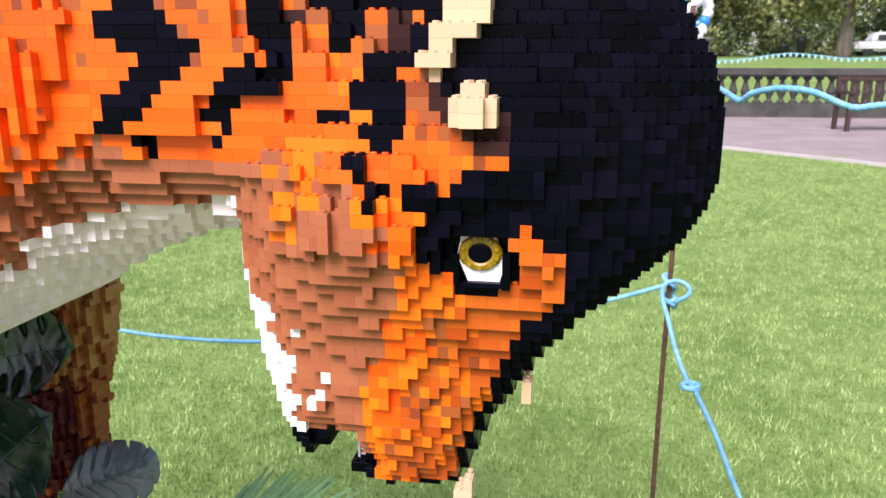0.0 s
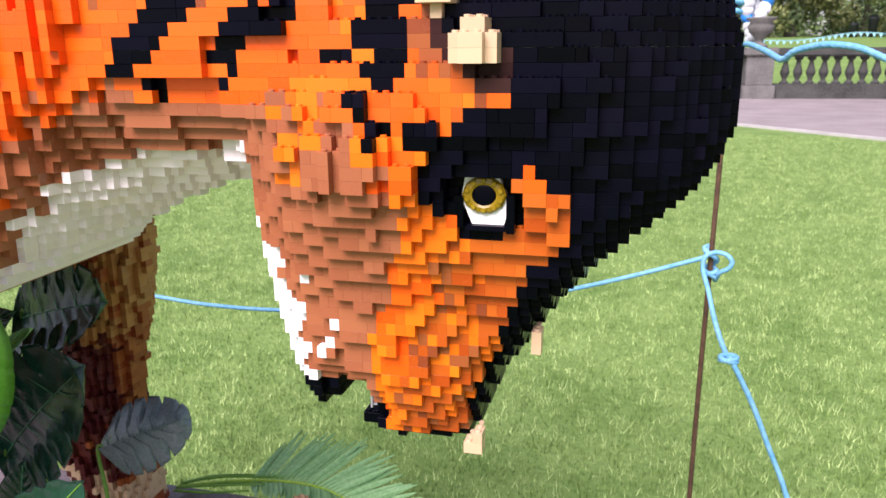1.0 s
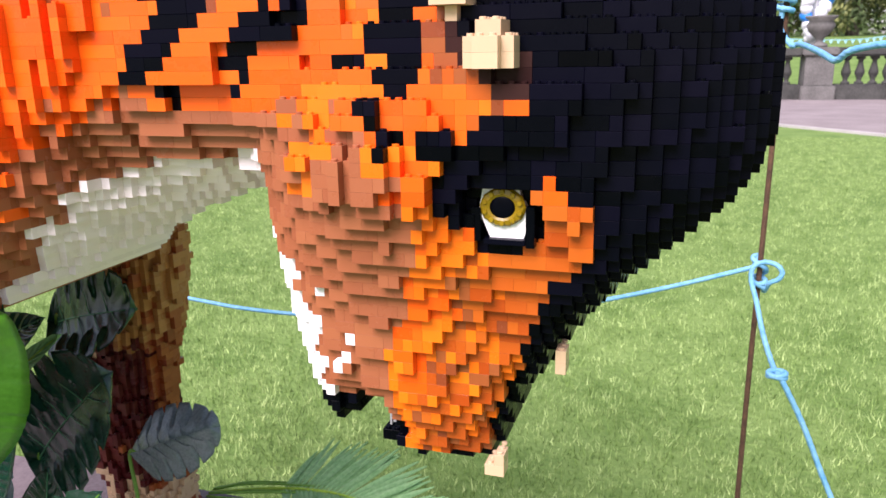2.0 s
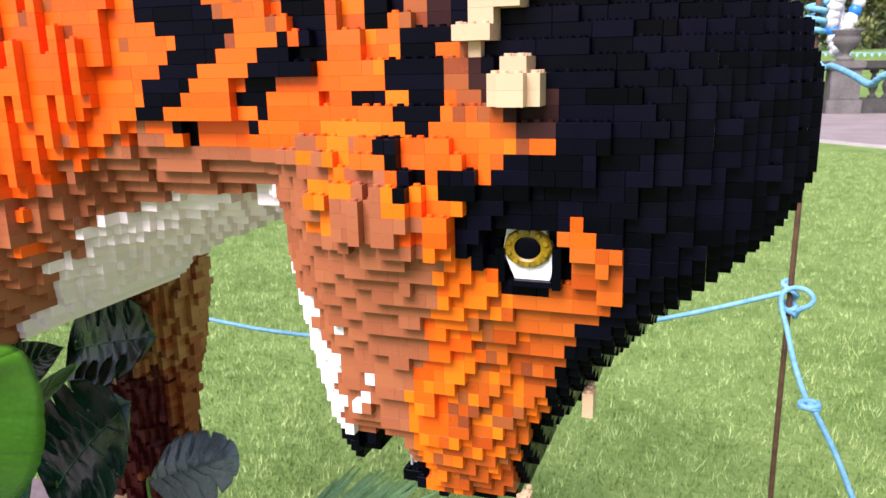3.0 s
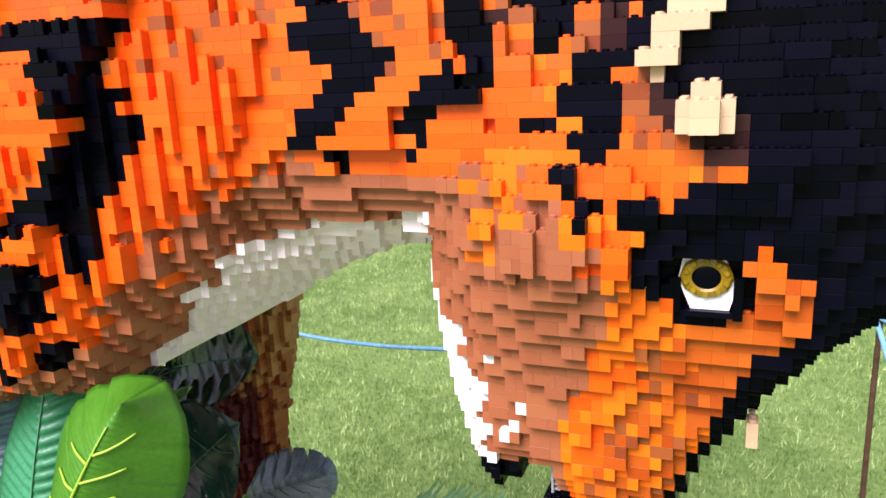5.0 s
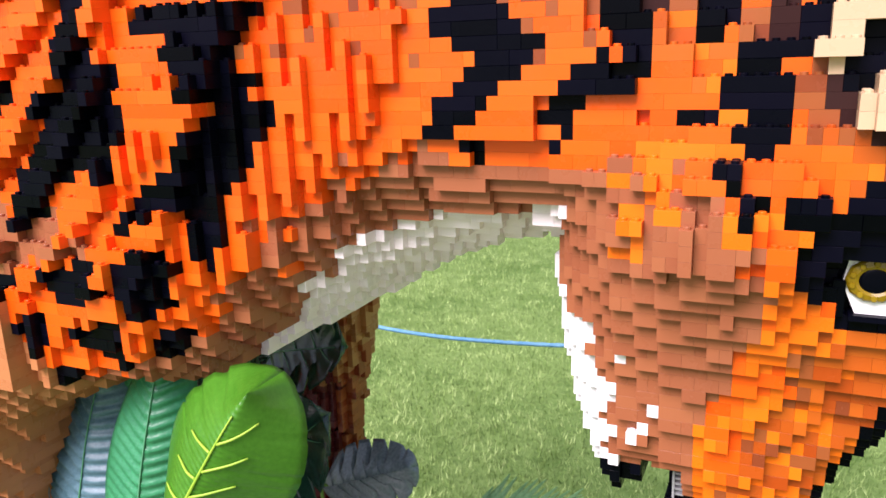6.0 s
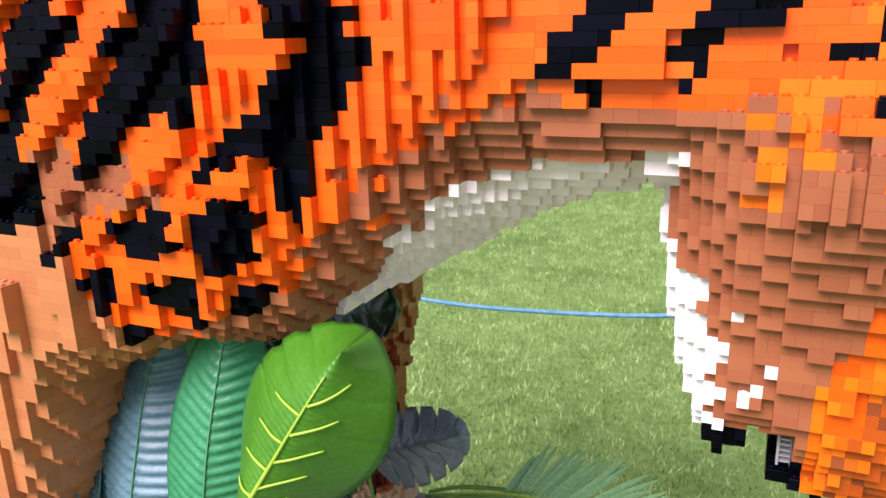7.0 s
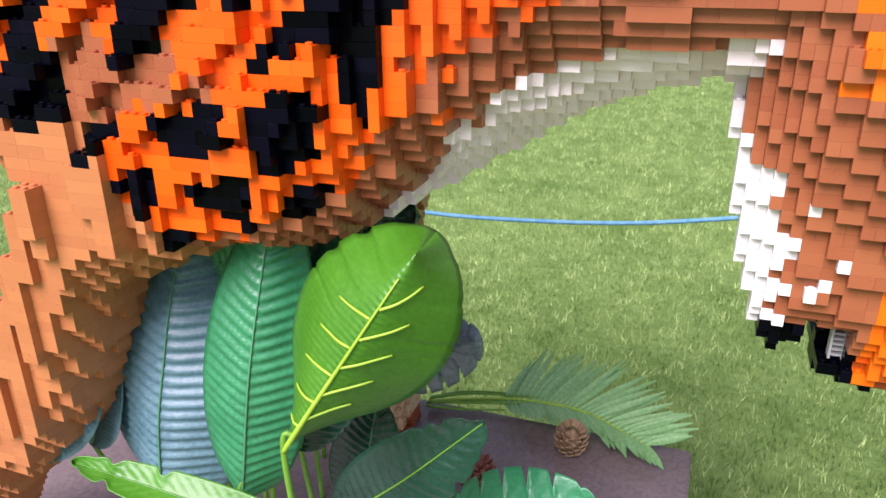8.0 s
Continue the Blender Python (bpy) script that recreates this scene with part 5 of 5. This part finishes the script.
# far clutter: bunting, bins, parked car, balloons
CARD = noisy("blue_bunting_cloth", (0.10, 0.36, 0.45), (0.4, 0.66, 0.72), 1.0, 8, 0.8, 0.1, 0.01)
DARK = noisy("black_bin_plastic", (0.01, 0.012, 0.014), (0.03, 0.034, 0.04), 4, 40, 0.5, 0.1, 0.01)
bunting = empty("bunting", "string of small pale blue bunting flags across the park", "bunting", (3, 30, 1.4))
part("cord", tube_bm([(-3, 0, 0.15), (0, 0, -0.1), (2.4, 0, -0.16), (4.4, 0, 0.08), (6.6, 0, -0.1), (9, 0, 0.12)], 0.015, 0.015, 6, 10), CARD, bunting)
bm = bmesh.new()
tri = [bm.verts.new(p) for p in ((-0.07, 0, 0), (0.07, 0, 0), (0, 0, -0.15))]
tri2 = [bm.verts.new(v.co + Vector((0, 0.006, 0))) for v in tri]
bm.faces.new(tri)
bm.faces.new(tri2[::-1])
for t in range(3):
    bm.faces.new((tri[t], tri2[t], tri2[(t + 1) % 3], tri[(t + 1) % 3]))
flag = part("flag", bm, CARD, bunting)
line = smooth_path([(-3, 0, 0.15), (0, 0, -0.1), (2.4, 0, -0.16), (4.4, 0, 0.08), (6.6, 0, -0.1), (9, 0, 0.12)], 10)
for q, p in enumerate(line):
    ob = flag if q == 0 else new("flag", flag.data)
    ob.parent = bunting
    ob.location = p
for x, h in ((0.0, 1.0), (9.0, 1.05)):
    part("post", tube_bm([(x - 0.0 if x else -3, 0, -0.6), (x if x else -3, 0, -0.5), (x if x else -3, 0, 0.2)], 0.03, 0.03, 8, 3), DARK, bunting)
for x, h in ((10.7, 0.75), (11.6, 1.1)):
    b = lathe_bm([(0.2, 0), (0.24, h * 0.8), (0.26, h * 0.82), (0.26, h * 0.88), (0.12, h)], 16)
    ob = part("litter_bin", b, DARK, None, "", True)
    ob.location = (x, 45, 1.44)
    tagged(ob, "black plastic litter bin on the far lawn", "litter bin", "litter bins")
WHITE_PAINT = noisy("white_car_paint", (0.7, 0.71, 0.72), (0.8, 0.8, 0.8), 2, 30, 0.25, 0.02, 0.01)
GLASS = noisy("dark_car_glass", (0.02, 0.03, 0.035), (0.05, 0.06, 0.07), 2, 30, 0.1, 0.02, 0.01)
car = empty("parked_car", "white car parked under the trees", "car", (20.0, 57, 1.63))
bm = box_bm(-2.1, 2.1, -0.85, 0.85, 0.32, 0.95, 0.16)
part("body", bm, WHITE_PAINT, car)
bm = box_bm(-1.2, 1.5, -0.72, 0.72, 0.95, 1.55, 0.0)
for v in bm.verts:
    if v.co.z > 1.2:
        v.co.x *= 0.7
        v.co.y *= 0.85
bmesh.ops.bevel(bm, geom=list(bm.edges), offset=0.1, segments=3, affect="EDGES")
part("cabin", bm, WHITE_PAINT, car)
part("side_window", box_bm(-0.75, 0.95, -0.745, -0.70, 1.02, 1.38, 0.03), GLASS, car)
for x in (-1.3, 1.3):
    for y in (-0.8, 0.62):
        part("wheel", lathe_bm([(0.22, 0), (0.33, 0.02), (0.33, 0.16), (0.22, 0.18)], 20, m=Matrix.Translation((x, y + 0.18, 0.33)) @ pose(0, 0, 0, 90, 0, 0)), DARK, car)
WHITE_RUBBER = noisy("white_balloon", (0.72, 0.74, 0.76), (0.82, 0.83, 0.84), 3, 20, 0.3, 0.02, 0.01)
BLUE_RUBBER = noisy("blue_balloon", (0.01, 0.17, 0.6), (0.03, 0.28, 0.8), 3, 20, 0.3, 0.02, 0.01)
column = empty("balloon_column", "column of white and blue balloons in the park", "balloons", (2.36, 17.97, 0))
part("pole", tube_bm([(0, 0, 0), (0, 0, 1.2), (0, 0, 2.6)], 0.02, 0.02, 8, 3), WHITE_PAINT, column)
r = random.Random(2)
for q in range(30):
    a = q * 2.2
    b = lathe_bm([(0.01, -0.15), (0.06, -0.115), (0.115, -0.03), (0.125, 0.04), (0.1, 0.105), (0.05, 0.14), (0.01, 0.15)], 16, m=Matrix.Translation(((0.05 + 0.011 * q) * math.cos(a), (0.05 + 0.006 * q) * math.sin(a), 1.14 + 0.05 * q)) @ pose(0, 0, 0, r.uniform(-40, 40), r.uniform(-40, 40), 0))
    part("balloon", b, BLUE_RUBBER if q % 7 == 3 else WHITE_RUBBER, column, "", True)

# grass blades of the near lawn
BLADE = foliage_mat("grass_blade", (0.13, 0.22, 0.048), (0.60, 0.76, 0.29))
gn, gl = BLADE.node_tree.nodes, BLADE.node_tree.links
spot, where, blend = gn.new("ShaderNodeTexNoise"), gn.new("ShaderNodeNewGeometry"), gn.new("ShaderNodeMix")
spot.inputs["Scale"].default_value, spot.inputs["Detail"].default_value = 13, 8
gl.new(where.outputs["Position"], spot.inputs["Vector"])
reach = gn.new("ShaderNodeMapRange")
reach.inputs[1].default_value, reach.inputs[2].default_value = 0.45, 0.56
gl.new(spot.outputs[0], reach.inputs[0])
blend.data_type, blend.blend_type = "RGBA", "MULTIPLY"
blend.inputs["B"].default_value = (0.4, 0.5, 0.3, 1)
gl.new(reach.outputs[0], blend.inputs["Factor"])
gl.new(gn["Color Ramp"].outputs[0], blend.inputs["A"])
gl.new(blend.outputs["Result"], gn["Principled BSDF"].inputs["Base Color"])
gr = np.random.RandomState(5)
count = 420000
gx, gy = gr.uniform(-3.6, 3.2, count), 1.0 + 9.0 * gr.uniform(0, 1, count) ** 1.9
keep = ~((gx < -0.25) & (gy < 1.0))
gx, gy = gx[keep], gy[keep]
count = len(gx)
patch = 0.5 + 0.5 * np.sin(gx * 5.1 + 2 * np.sin(gy * 3.3)) * np.sin(gy * 4.2 + 1.5 * np.sin(gx * 2.7))
ht = gr.uniform(0.010, 0.029, count) * (0.75 + 0.5 * patch)
an, lean = gr.uniform(0, 6.283, count), gr.uniform(0, 0.9, count)
ld = gr.uniform(0, 6.283, count)
wd = gr.uniform(0.0009, 0.0019, count)
co = np.zeros((count, 3, 3))
co[:, 0] = np.stack([gx - wd * np.cos(an), gy - wd * np.sin(an), np.full(count, -0.002)], 1)
co[:, 1] = np.stack([gx + wd * np.cos(an), gy + wd * np.sin(an), np.full(count, -0.002)], 1)
co[:, 2] = np.stack([gx + ht * lean * np.cos(ld), gy + ht * lean * np.sin(ld), ht], 1)
me = bpy.data.meshes.new("grass")
me.vertices.add(count * 3)
me.vertices.foreach_set("co", co.ravel())
me.loops.add(count * 3)
me.loops.foreach_set("vertex_index", np.arange(count * 3, dtype=np.int32))
me.polygons.add(count)
me.polygons.foreach_set("loop_start", np.arange(0, count * 3, 3, dtype=np.int32))
me.materials.append(BLADE)
me.update(calc_edges=True)
tagged(new("grass", me), "short green blades of the mown lawn", "grass", kind="stuff")
